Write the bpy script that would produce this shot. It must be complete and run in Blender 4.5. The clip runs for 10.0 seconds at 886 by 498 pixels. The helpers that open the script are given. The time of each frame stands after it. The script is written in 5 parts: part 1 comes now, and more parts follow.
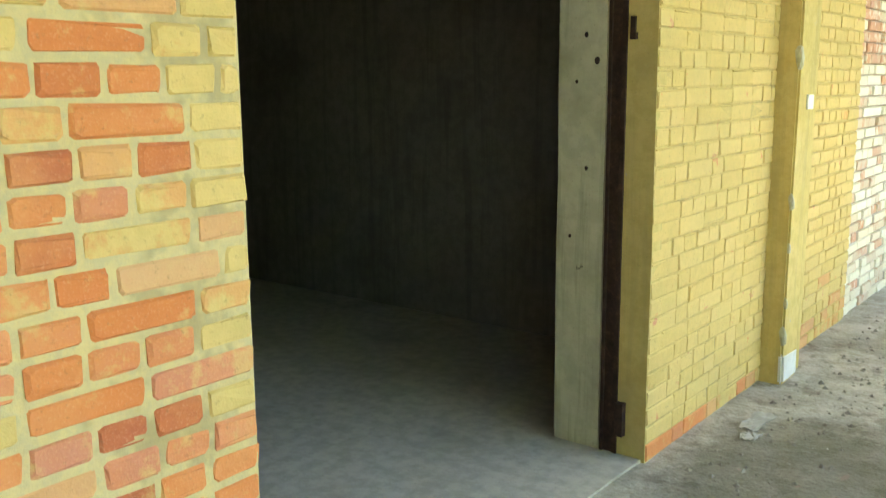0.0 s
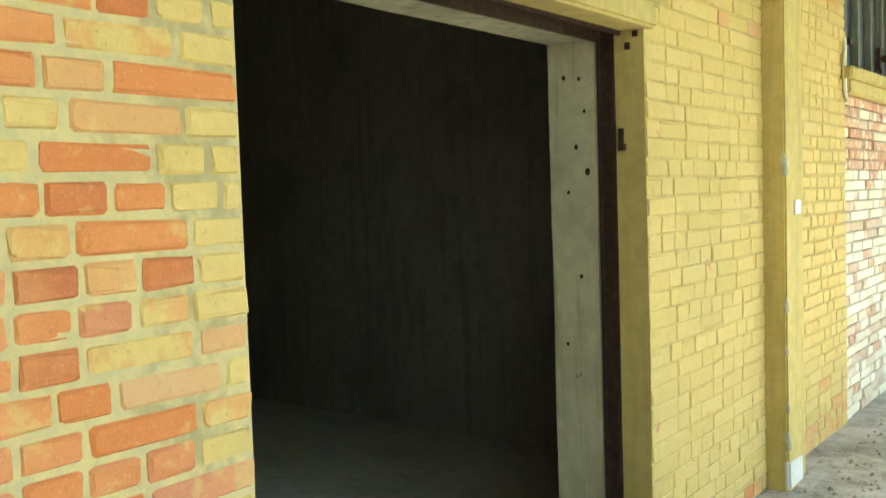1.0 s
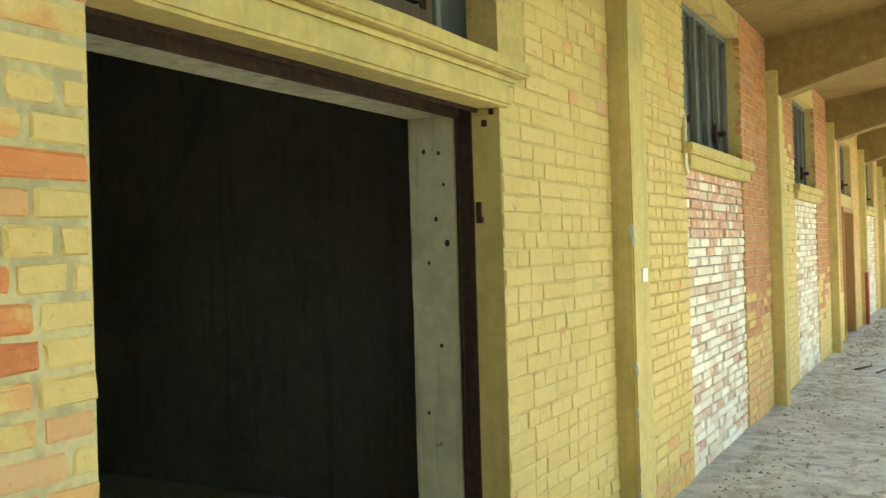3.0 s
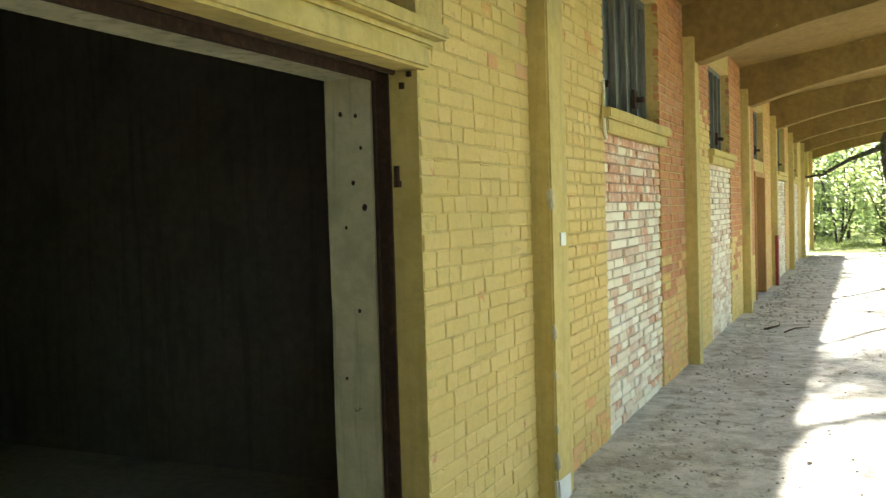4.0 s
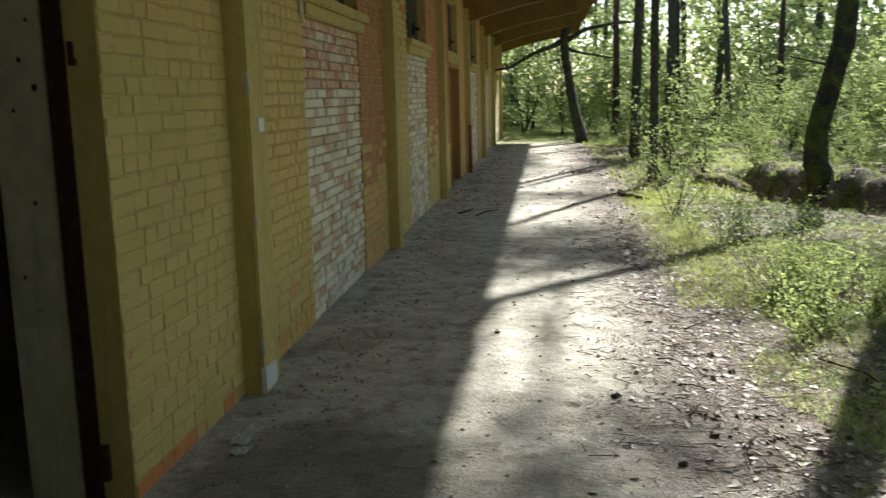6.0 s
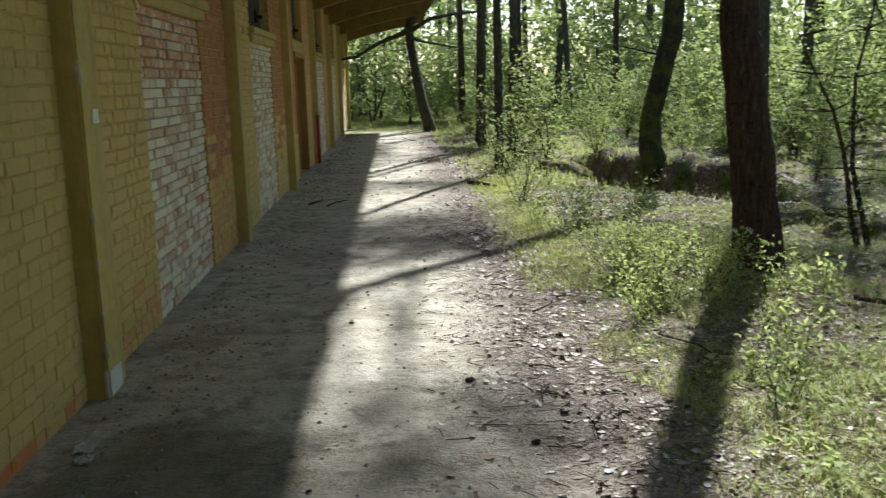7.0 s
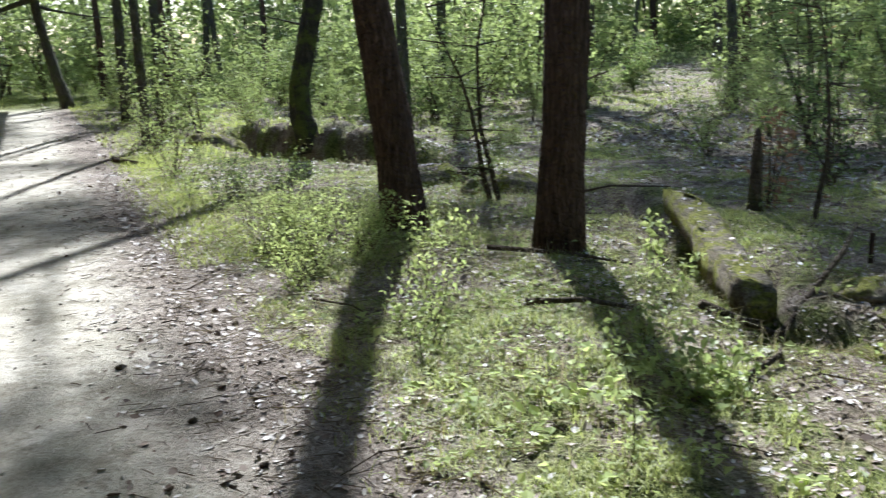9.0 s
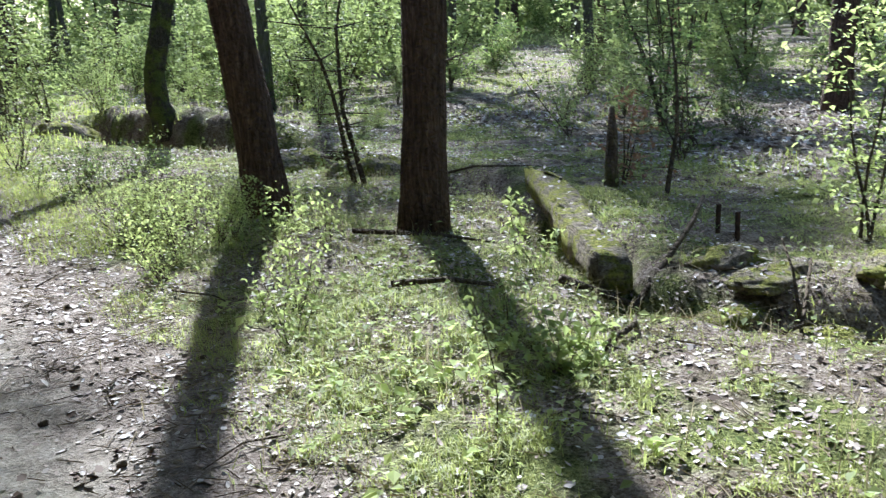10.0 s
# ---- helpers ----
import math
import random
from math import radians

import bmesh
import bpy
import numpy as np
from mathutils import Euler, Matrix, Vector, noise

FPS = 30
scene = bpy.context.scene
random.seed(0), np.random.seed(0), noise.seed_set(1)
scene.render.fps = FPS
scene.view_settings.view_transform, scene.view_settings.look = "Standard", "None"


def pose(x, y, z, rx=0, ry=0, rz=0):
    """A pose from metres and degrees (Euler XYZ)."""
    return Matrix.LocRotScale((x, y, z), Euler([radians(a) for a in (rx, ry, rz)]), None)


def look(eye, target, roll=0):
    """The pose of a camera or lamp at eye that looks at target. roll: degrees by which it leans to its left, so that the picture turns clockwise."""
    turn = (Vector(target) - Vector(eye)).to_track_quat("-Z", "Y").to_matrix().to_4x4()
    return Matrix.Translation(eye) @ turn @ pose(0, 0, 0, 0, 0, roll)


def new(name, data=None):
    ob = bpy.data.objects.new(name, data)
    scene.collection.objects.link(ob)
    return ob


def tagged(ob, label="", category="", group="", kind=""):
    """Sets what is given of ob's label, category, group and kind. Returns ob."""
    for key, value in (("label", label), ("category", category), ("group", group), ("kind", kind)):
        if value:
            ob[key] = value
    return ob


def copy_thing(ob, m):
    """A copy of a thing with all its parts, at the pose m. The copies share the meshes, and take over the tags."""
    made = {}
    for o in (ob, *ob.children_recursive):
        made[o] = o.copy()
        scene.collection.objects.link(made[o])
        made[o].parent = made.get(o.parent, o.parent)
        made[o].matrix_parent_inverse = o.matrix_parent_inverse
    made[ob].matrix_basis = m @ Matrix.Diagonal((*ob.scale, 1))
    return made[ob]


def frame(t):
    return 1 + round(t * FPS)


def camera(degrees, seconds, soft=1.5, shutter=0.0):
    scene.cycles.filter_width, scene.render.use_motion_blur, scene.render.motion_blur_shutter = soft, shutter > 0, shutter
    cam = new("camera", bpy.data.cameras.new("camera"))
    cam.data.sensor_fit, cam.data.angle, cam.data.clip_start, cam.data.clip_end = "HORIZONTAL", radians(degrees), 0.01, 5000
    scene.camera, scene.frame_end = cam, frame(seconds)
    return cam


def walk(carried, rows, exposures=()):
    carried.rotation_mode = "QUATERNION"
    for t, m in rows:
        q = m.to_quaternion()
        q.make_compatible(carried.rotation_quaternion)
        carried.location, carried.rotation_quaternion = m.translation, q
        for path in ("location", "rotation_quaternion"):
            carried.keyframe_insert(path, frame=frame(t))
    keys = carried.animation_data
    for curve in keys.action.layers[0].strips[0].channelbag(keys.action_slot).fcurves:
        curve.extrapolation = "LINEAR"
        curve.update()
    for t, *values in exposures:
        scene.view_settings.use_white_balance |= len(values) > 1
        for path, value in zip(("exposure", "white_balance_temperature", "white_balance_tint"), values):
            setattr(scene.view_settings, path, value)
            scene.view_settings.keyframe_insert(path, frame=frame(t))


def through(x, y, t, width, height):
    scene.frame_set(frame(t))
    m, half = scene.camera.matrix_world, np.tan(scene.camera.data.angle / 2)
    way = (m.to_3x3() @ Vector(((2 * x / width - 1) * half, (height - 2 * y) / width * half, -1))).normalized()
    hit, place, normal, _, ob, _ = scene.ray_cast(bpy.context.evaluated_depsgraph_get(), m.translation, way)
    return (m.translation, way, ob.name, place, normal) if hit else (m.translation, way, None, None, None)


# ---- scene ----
cam = camera(52.2, 10.0, soft=1.2, shutter=0.4)
PATH = [
    (0, (1.516, 0.633, 1.53), (0.286, 2.167, 1.163), -0.5),
    (0.5, (1.525, 0.615, 1.518), (0.277, 2.159, 1.278), -1.4),
    (1, (1.532, 0.605, 1.517), (0.293, 2.171, 1.403), -1.9),
    (1.5, (1.544, 0.585, 1.545), (0.362, 2.199, 1.545), -1.9),
    (2, (1.559, 0.597, 1.568), (0.433, 2.249, 1.612), -2.0),
    (2.2, (1.556, 0.582, 1.568), (0.453, 2.25, 1.61), -1.7),
    (3.5, (1.565, 0.603, 1.57), (0.651, 2.381, 1.541), -1.9),
    (4, (1.57, 0.625, 1.571), (0.727, 2.437, 1.49), -1.7),
    (4.5, (1.583, 0.615, 1.569), (0.84, 2.467, 1.426), -1.3),
    (5, (1.582, 0.64, 1.553), (1.007, 2.541, 1.32), -1.6),
    (5.5, (1.586, 0.656, 1.541), (1.185, 2.593, 1.242), -1.5),
    (7, (1.59, 0.667, 1.534), (1.688, 2.631, 1.169), -1.6),
    (7.5, (1.603, 0.659, 1.533), (1.831, 2.61, 1.156), -1.6),
    (8, (1.622, 0.644, 1.527), (1.982, 2.573, 1.141), -1.5),
    (8.5, (1.659, 0.637, 1.522), (2.264, 2.495, 1.096), -1.4),
    (9, (1.686, 0.616, 1.524), (2.479, 2.396, 1.076), -2.0),
    (9.5, (1.716, 0.598, 1.518), (2.665, 2.297, 1.057), -1.9),
    (10, (1.736, 0.6, 1.511), (2.77, 2.24, 1.019), -2.2),
]
walk(cam, [(t, look(eye, target, roll)) for t, eye, target, roll in PATH],
     [(0, 4.24, 6020, 10), (2.2, 4.12, 6020, 10), (3.5, 3.71, 6080, 10), (4, 3.46, 6080, 10), (4.5, 3.29, 6100, 9), (5, 2.85, 6020, 9), (5.5, 2.1, 5980, 9), (6.2, 1.27, 6000, 8), (7, 1.13, 5900, 8), (8.5, 1.24, 5680, 10), (10, 1.68, 5330, 12)])

# ---- world, sun ----
SUN_FROM = Vector((0.45, 1.05, 1.0)).normalized()   # the way towards the sun
world = bpy.data.worlds.new("world")
scene.world = world
world.use_nodes = True
wn = world.node_tree
sky = wn.nodes.new("ShaderNodeTexSky")
sky.sky_type, sky.sun_disc = "NISHITA", False
sky.sun_elevation, sky.sun_rotation = math.asin(SUN_FROM.z), math.atan2(SUN_FROM.x, SUN_FROM.y)
wn.links.new(sky.outputs[0], wn.nodes["Background"].inputs[0])
wn.nodes["Background"].inputs[1].default_value = 0.08
sun_data = bpy.data.lights.new("sun", "SUN")
sun_data.energy, sun_data.angle, sun_data.color = 5.0, radians(1.15), (1.0, 0.95, 0.86)
sun_ob = new("sun", sun_data)
sun_ob.matrix_basis = look(SUN_FROM * 60, (0, 0, 0))


# ---- materials ----
class Mat:
    """A node material: noise, ramps and mixes in world or object space."""

    def __init__(self, name, space="world"):
        self.m = bpy.data.materials.new(name)
        self.m.use_nodes = True
        self.t = self.m.node_tree
        self.b = self.t.nodes["Principled BSDF"]
        self.outp = self.t.nodes["Material Output"]
        if space == "world":
            self.p = self.t.nodes.new("ShaderNodeNewGeometry").outputs["Position"]
        else:
            self.p = self.t.nodes.new("ShaderNodeTexCoord").outputs["Object"]

    def put(self, socket, value):
        if isinstance(value, bpy.types.NodeSocket):
            self.t.links.new(value, socket)
        elif isinstance(value, tuple) and len(value) == 3 and socket.type == "RGBA":
            socket.default_value = (*value, 1)
        else:
            socket.default_value = value

    def noise(self, scale, detail=4.0, rough=0.55, stretch=None, distort=0.0):
        n = self.t.nodes.new("ShaderNodeTexNoise")
        n.inputs["Scale"].default_value, n.inputs["Detail"].default_value = scale, detail
        n.inputs["Roughness"].default_value, n.inputs["Distortion"].default_value = rough, distort
        src = self.p
        if stretch:
            mp = self.t.nodes.new("ShaderNodeMapping")
            mp.inputs["Scale"].default_value = stretch
            self.t.links.new(src, mp.inputs["Vector"])
            src = mp.outputs[0]
        self.t.links.new(src, n.inputs["Vector"])
        return n.outputs["Fac"]

    def voronoi(self, scale, feature="F1"):
        n = self.t.nodes.new("ShaderNodeTexVoronoi")
        n.feature = feature
        n.inputs["Scale"].default_value = scale
        self.t.links.new(self.p, n.inputs["Vector"])
        return n.outputs["Distance"]

    def random(self):
        return self.t.nodes.new("ShaderNodeObjectInfo").outputs["Random"]

    def island(self):
        return self.t.nodes.new("ShaderNodeNewGeometry").outputs["Random Per Island"]

    def axis(self, i):
        n = self.t.nodes.new("ShaderNodeSeparateXYZ")
        self.t.links.new(self.p, n.inputs[0])
        return n.outputs[i]

    def math(self, op, a, b=0.0, clamp=False):
        n = self.t.nodes.new("ShaderNodeMath")
        n.operation, n.use_clamp = op, clamp
        self.put(n.inputs[0], a), self.put(n.inputs[1], b)
        return n.outputs[0]

    def step(self, v, lo, hi):
        n = self.t.nodes.new("ShaderNodeMapRange")
        n.interpolation_type = "SMOOTHSTEP"
        self.put(n.inputs[0], v)
        n.inputs[1].default_value, n.inputs[2].default_value = lo, hi
        return n.outputs[0]

    def ramp(self, f, *stops):
        n = self.t.nodes.new("ShaderNodeValToRGB")
        e = n.color_ramp.elements
        while len(e) < len(stops):
            e.new(0.5)
        for el, (pos, col) in zip(e, stops):
            el.position, el.color = pos, (*col, 1)
        self.put(n.inputs[0], f)
        return n.outputs[0]

    def mix(self, f, a, b, kind="MIX"):
        n = self.t.nodes.new("ShaderNodeMix")
        n.data_type, n.blend_type = "RGBA", kind
        self.put(n.inputs[0], f), self.put(n.inputs[6], a), self.put(n.inputs[7], b)
        return n.outputs[2]

    def done(self, color, rough=0.85, bump=None, strength=0.4, dist=0.01, metal=0.0, spec=0.3):
        self.put(self.b.inputs["Base Color"], color)
        self.put(self.b.inputs["Roughness"], rough)
        self.b.inputs["Metallic"].default_value = metal
        self.b.inputs["Specular IOR Level"].default_value = spec
        if bump is not None:
            n = self.t.nodes.new("ShaderNodeBump")
            n.inputs["Strength"].default_value, n.inputs["Distance"].default_value = strength, dist
            self.t.links.new(bump, n.inputs["Height"])
            self.t.links.new(n.outputs[0], self.b.inputs["Normal"])
        return self.m


YELLOW, YELLOW2, OLIVE = (0.63, 0.465, 0.165), (0.56, 0.42, 0.145), (0.43, 0.35, 0.12)
ORANGE, RED, PALE = (0.58, 0.20, 0.06), (0.40, 0.12, 0.06), (0.60, 0.36, 0.20)


def brick_material(name, kind, joined=False):
    k = Mat(name)
    r = k.island() if joined else k.random()
    fine, mid, big = k.noise(160, 3), k.noise(26, 5, 0.65), k.noise(1.7, 3)
    clay = k.ramp(k.math("ADD", k.math("MULTIPLY", r, 0.8), k.math("MULTIPLY", mid, 0.25)),
                  (0.1, RED), (0.35, ORANGE), (0.6, (0.62, 0.24, 0.08)), (0.85, (0.52, 0.22, 0.14)), (1.0, PALE))
    clay = k.mix(k.math("MULTIPLY", k.step(k.noise(3.5, 4), 0.45, 0.7), 0.5), clay, (0.66, 0.33, 0.13))
    clay = k.mix(k.math("MULTIPLY", k.step(fine, 0.5, 0.75), 0.25), clay, (0.72, 0.42, 0.22))
    paint = k.mix(k.step(mid, 0.35, 0.7), YELLOW, YELLOW2)
    paint = k.mix(k.math("MULTIPLY", k.step(big, 0.45, 0.7), 0.45), paint, OLIVE)
    paint = k.mix(k.math("MULTIPLY", r, 0.42), paint, (0.70, 0.54, 0.235))
    white = k.ramp(k.math("ADD", k.math("MULTIPLY", r, 0.8), k.math("MULTIPLY", mid, 0.2)), (0.2, (0.80, 0.75, 0.60)), (0.6, (0.70, 0.62, 0.47)), (0.95, (0.56, 0.43, 0.30)))
    wear = k.noise(9, 6, 0.7)
    if kind == "bare":
        col = k.mix(k.step(k.math("ADD", wear, k.math("MULTIPLY", r, 0.12)), 0.60, 0.72), clay, k.mix(0.45, paint, clay))
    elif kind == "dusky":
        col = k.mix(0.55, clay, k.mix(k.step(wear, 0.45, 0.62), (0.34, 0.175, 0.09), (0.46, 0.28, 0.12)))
    elif kind == "painted":
        col = k.mix(k.step(k.math("ADD", wear, k.math("MULTIPLY", r, 0.10)), 0.68, 0.76), paint, clay)
    elif kind == "worn":
        col = k.mix(k.step(k.math("ADD", wear, k.math("MULTIPLY", r, 0.34)), 0.54, 0.74), paint, k.mix(0.42, clay, paint))
    elif kind == "white":
        col = k.mix(k.step(k.math("ADD", wear, k.math("MULTIPLY", r, 0.20)), 0.66, 0.82), white, k.mix(0.40, clay, white))
    else:
        col = k.mix(k.step(wear, 0.45, 0.65), k.mix(0.45, clay, (0.58, 0.44, 0.33)), white)
    col = k.mix(k.math("MULTIPLY", k.step(k.noise(55, 4, 0.7), 0.58, 0.72), 0.35), col, (0.16, 0.12, 0.06))
    return k.done(col, 0.88, k.math("ADD", mid, k.math("MULTIPLY", fine, 0.35)), 0.5, 0.006)


BRICK = {k: brick_material("brick_" + k, k) for k in ("bare", "painted", "worn", "white", "reddish", "dusky")}
BRICK_JOINED = {k: brick_material("brick_far_" + k, k, True) for k in ("bare", "painted", "worn", "white", "reddish", "dusky")}


def mortar_material(name, a, b):
    k = Mat(name)
    f = k.noise(30, 5, 0.7)
    col = k.mix(k.step(f, 0.35, 0.65), a, b)
    col = k.mix(k.math("MULTIPLY", k.step(k.noise(2.6, 5, 0.7), 0.52, 0.64), 0.5), col, (0.24, 0.20, 0.10))
    return k.done(col, 0.95, f, 0.6, 0.006)


MORTAR_PAINTED = mortar_material("mortar_painted", (0.57, 0.43, 0.16), (0.46, 0.36, 0.135))
MORTAR_GREY = mortar_material("mortar_grey", (0.58, 0.48, 0.23), (0.48, 0.42, 0.23))
MORTAR_WHITE = mortar_material("mortar_white", (0.50, 0.40, 0.31), (0.36, 0.28, 0.21))


def concrete(name, base, dark, light, streak=0.5, chips=None):
    k = Mat(name)
    f, g = k.noise(14, 6, 0.65), k.noise(1.6, 4, 0.6)
    s = k.noise(5, 4, 0.6, stretch=(3.0, 3.0, 0.18))
    col = k.mix(k.step(f, 0.35, 0.65), base, light)
    col = k.mix(k.math("MULTIPLY", k.step(s, 0.48, 0.66), streak), col, dark)
    col = k.mix(k.math("MULTIPLY", k.step(g, 0.5, 0.72), 0.5), col, dark)
    if chips:
        col = k.mix(k.step(k.noise(7, 7, 0.75), 0.66, 0.70), col, chips)
    pits = k.step(k.voronoi(38), 0.0, 0.16)
    col = k.mix(k.math("MULTIPLY", k.math("SUBTRACT", 1.0, pits), 0.5), col, dark)
    return k.done(col, 0.9, k.math("ADD", f, k.math("MULTIPLY", pits, 0.4)), 0.45, 0.008)


PAINTED_CONCRETE = concrete("painted_concrete", (0.50, 0.39, 0.13), (0.29, 0.25, 0.11), (0.58, 0.46, 0.17), 0.28, (0.42, 0.40, 0.30))
# the columns' ochre paint again, underside shade put into the colour
CANOPY_SHADED = concrete("canopy_shaded", (0.20, 0.132, 0.040), (0.11, 0.075, 0.027), (0.25, 0.17, 0.054), 0.08, (0.50, 0.40, 0.26))
# the last colour paints in the dark of small pits
GREY_CONCRETE = concrete("grey_concrete", (0.45, 0.425, 0.29), (0.22, 0.205, 0.13), (0.53, 0.505, 0.35), 0.5, (0.15, 0.14, 0.09))
# hall concrete with the dimness of the unlit room in its colour
ROOM_SHADED = concrete("room_shaded", (0.17, 0.155, 0.115), (0.10, 0.095, 0.07), (0.21, 0.195, 0.15), 0.4)
FLOOR_CONCRETE = concrete("floor_concrete", (0.43, 0.40, 0.33), (0.24, 0.225, 0.175), (0.53, 0.50, 0.41), 0.2)
BARE_PLASTER = concrete("bare_plaster", (0.62, 0.62, 0.58), (0.42, 0.42, 0.36), (0.72, 0.72, 0.68), 0.3)

k = Mat("rusty_steel")
f = k.noise(22, 6, 0.7)
RUST = k.done(k.ramp(f, (0.3, (0.025, 0.018, 0.015)), (0.55, (0.06, 0.035, 0.025)), (0.75, (0.13, 0.07, 0.045))), 0.75, f, 0.5, 0.004, metal=0.3)
k = Mat("dark_timber")
f = k.noise(9, 6, 0.65, stretch=(6, 6, 0.5))
TIMBER = k.done(k.ramp(f, (0.3, (0.05, 0.035, 0.022)), (0.6, (0.11, 0.075, 0.045)), (0.8, (0.17, 0.12, 0.075))), 0.8, f, 0.5, 0.004)
k = Mat("warm_timber")
f = k.noise(9, 6, 0.65, stretch=(6, 6, 0.5))
WARM_TIMBER = k.done(k.ramp(f, (0.3, (0.30, 0.15, 0.05)), (0.7, (0.48, 0.27, 0.09))), 0.8, f, 0.4, 0.004)
k = Mat("grey_paint_wood")
f = k.noise(12, 6, 0.65, stretch=(6, 6, 0.5))
GREY_WOOD = k.done(k.ramp(f, (0.3, (0.09, 0.095, 0.085)), (0.6, (0.19, 0.195, 0.175)), (0.8, (0.32, 0.32, 0.28))), 0.75, f, 0.4, 0.003)
k = Mat("red_paint")
f = k.noise(18, 5)
RED_PAINT = k.done(k.ramp(f, (0.3, (0.20, 0.03, 0.025)), (0.7, (0.32, 0.07, 0.05))), 0.7, f, 0.3, 0.003)
k = Mat("white_plastic")
WHITE_PLATE = k.done(k.mix(k.noise(40, 4), (0.72, 0.72, 0.64), (0.82, 0.82, 0.76)), 0.5)
k = Mat("dusty_glass")
f = k.noise(7, 5, 0.7)
GLASS = k.done(k.ramp(f, (0.35, (0.012, 0.017, 0.02)), (0.65, (0.04, 0.052, 0.06))), k.ramp(f, (0.3, (0.25,) * 3), (0.7, (0.6,) * 3)), spec=0.6)

# ground: trodden dirt under and beside the canopy, leaf litter and moss past its edge
k = Mat("ground")
gx, gy = k.axis(0), k.axis(1)
wob = k.noise(0.9, 5, 0.6)
fine, mid = k.noise(48, 6, 0.7), k.noise(6, 6, 0.65)
edge = k.math("ADD", gx, k.math("MULTIPLY", k.math("SUBTRACT", wob, 0.5), 1.3))
dirt = k.ramp(k.math("ADD", k.math("MULTIPLY", mid, 0.65), k.math("MULTIPLY", fine, 0.35)), (0.3, (0.22, 0.20, 0.16)), (0.46, (0.42, 0.39, 0.32)), (0.6, (0.54, 0.505, 0.425)), (0.75, (0.63, 0.60, 0.52)))
dirt = k.mix(k.math("MULTIPLY", k.step(k.noise(1.3, 5, 0.65), 0.48, 0.62), 0.40), dirt, (0.17, 0.155, 0.10))
dirt = k.mix(k.math("MULTIPLY", k.step(k.noise(4.2, 6, 0.7), 0.53, 0.62), 0.5), dirt, (0.14, 0.12, 0.08))
dirt = k.mix(k.math("MULTIPLY", k.step(k.noise(2.4, 6, 0.7), 0.54, 0.64), 0.5), dirt, (0.62, 0.59, 0.52))
litter = k.ramp(k.math("ADD", k.math("MULTIPLY", mid, 0.5), k.math("MULTIPLY", fine, 0.5)), (0.37, (0.035, 0.026, 0.018)), (0.48, (0.17, 0.135, 0.10)), (0.60, (0.38, 0.33, 0.27)))
moss = k.ramp(k.math("ADD", k.math("MULTIPLY", mid, 0.5), k.math("MULTIPLY", fine, 0.5)), (0.36, (0.02, 0.026, 0.008)), (0.48, (0.11, 0.13, 0.035)), (0.60, (0.27, 0.285, 0.09)))
forest = k.mix(k.step(k.math("ADD", k.noise(1.1, 5, 0.6), k.math("MULTIPLY", k.step(gx, 5.5, 9.0), -0.03)), 0.44, 0.56), litter, moss)
far_green = k.step(k.math("ADD", gy, k.math("MULTIPLY", wob, 4.0)), 29.0, 33.0)
damp = k.math("ADD", k.math("POWER", k.math("SUBTRACT", gx, 0.65), 2.0), k.math("MULTIPLY", k.math("POWER", k.math("SUBTRACT", gy, 3.95), 2.0), 0.5))
damp = k.step(k.math("ADD", damp, k.math("MULTIPLY", k.noise(2.6, 6, 0.7), 0.9)), 0.95, 0.62)
dirt = k.mix(k.math("MULTIPLY", damp, 0.6), dirt, (0.10, 0.095, 0.055))
path_litter = k.ramp(k.math("ADD", k.math("MULTIPLY", mid, 0.5), k.math("MULTIPLY", fine, 0.5)), (0.34, (0.09, 0.072, 0.058)), (0.5, (0.24, 0.20, 0.165)), (0.64, (0.42, 0.37, 0.31)))
col = k.mix(k.step(edge, 1.75, 2.45), dirt, path_litter)
col = k.mix(k.step(edge, 2.8, 3.3), col, forest)
col = k.mix(far_green, col, moss)
GROUND = k.done(col, 0.95, k.math("ADD", k.math("MULTIPLY", mid, k.math("ADD", k.math("MULTIPLY", k.step(edge, 1.6, 3.0), 0.5), 0.5)), k.math("MULTIPLY", fine, k.math("ADD", k.math("MULTIPLY", k.step(edge, 1.6, 3.0), 0.45), 0.12))), 1.0, 0.05, spec=0.15)


def bark(name, a, b, c, mossy=0.0, scale=1.0):
    k = Mat(name)
    f = k.noise(16 * scale, 7, 0.72, stretch=(2.2, 2.2, 0.35))
    v = k.voronoi(20 * scale, "DISTANCE_TO_EDGE")
    col = k.ramp(f, (0.32, a), (0.55, b), (0.75, c))
    if mossy:
        col = k.mix(k.math("MULTIPLY", k.step(k.noise(4, 5, 0.6), 0.46, 0.6), mossy), col, (0.12, 0.15, 0.03))
    return k.done(col, 0.92, k.math("ADD", f, k.step(v, 0.0, 0.25)), 0.9, 0.03, spec=0.15)


PINE_BARK = bark("pine_bark", (0.04, 0.025, 0.018), (0.125, 0.082, 0.06), (0.24, 0.165, 0.125))
GREY_BARK = bark("grey_bark", (0.045, 0.042, 0.034), (0.13, 0.12, 0.098), (0.26, 0.24, 0.20), 0.35)
MOSSY_BARK = bark("mossy_bark", (0.03, 0.028, 0.02), (0.075, 0.068, 0.05), (0.13, 0.12, 0.095), 0.8)
TWIG = bark("twig_bark", (0.06, 0.045, 0.03), (0.12, 0.095, 0.065), (0.20, 0.165, 0.12))


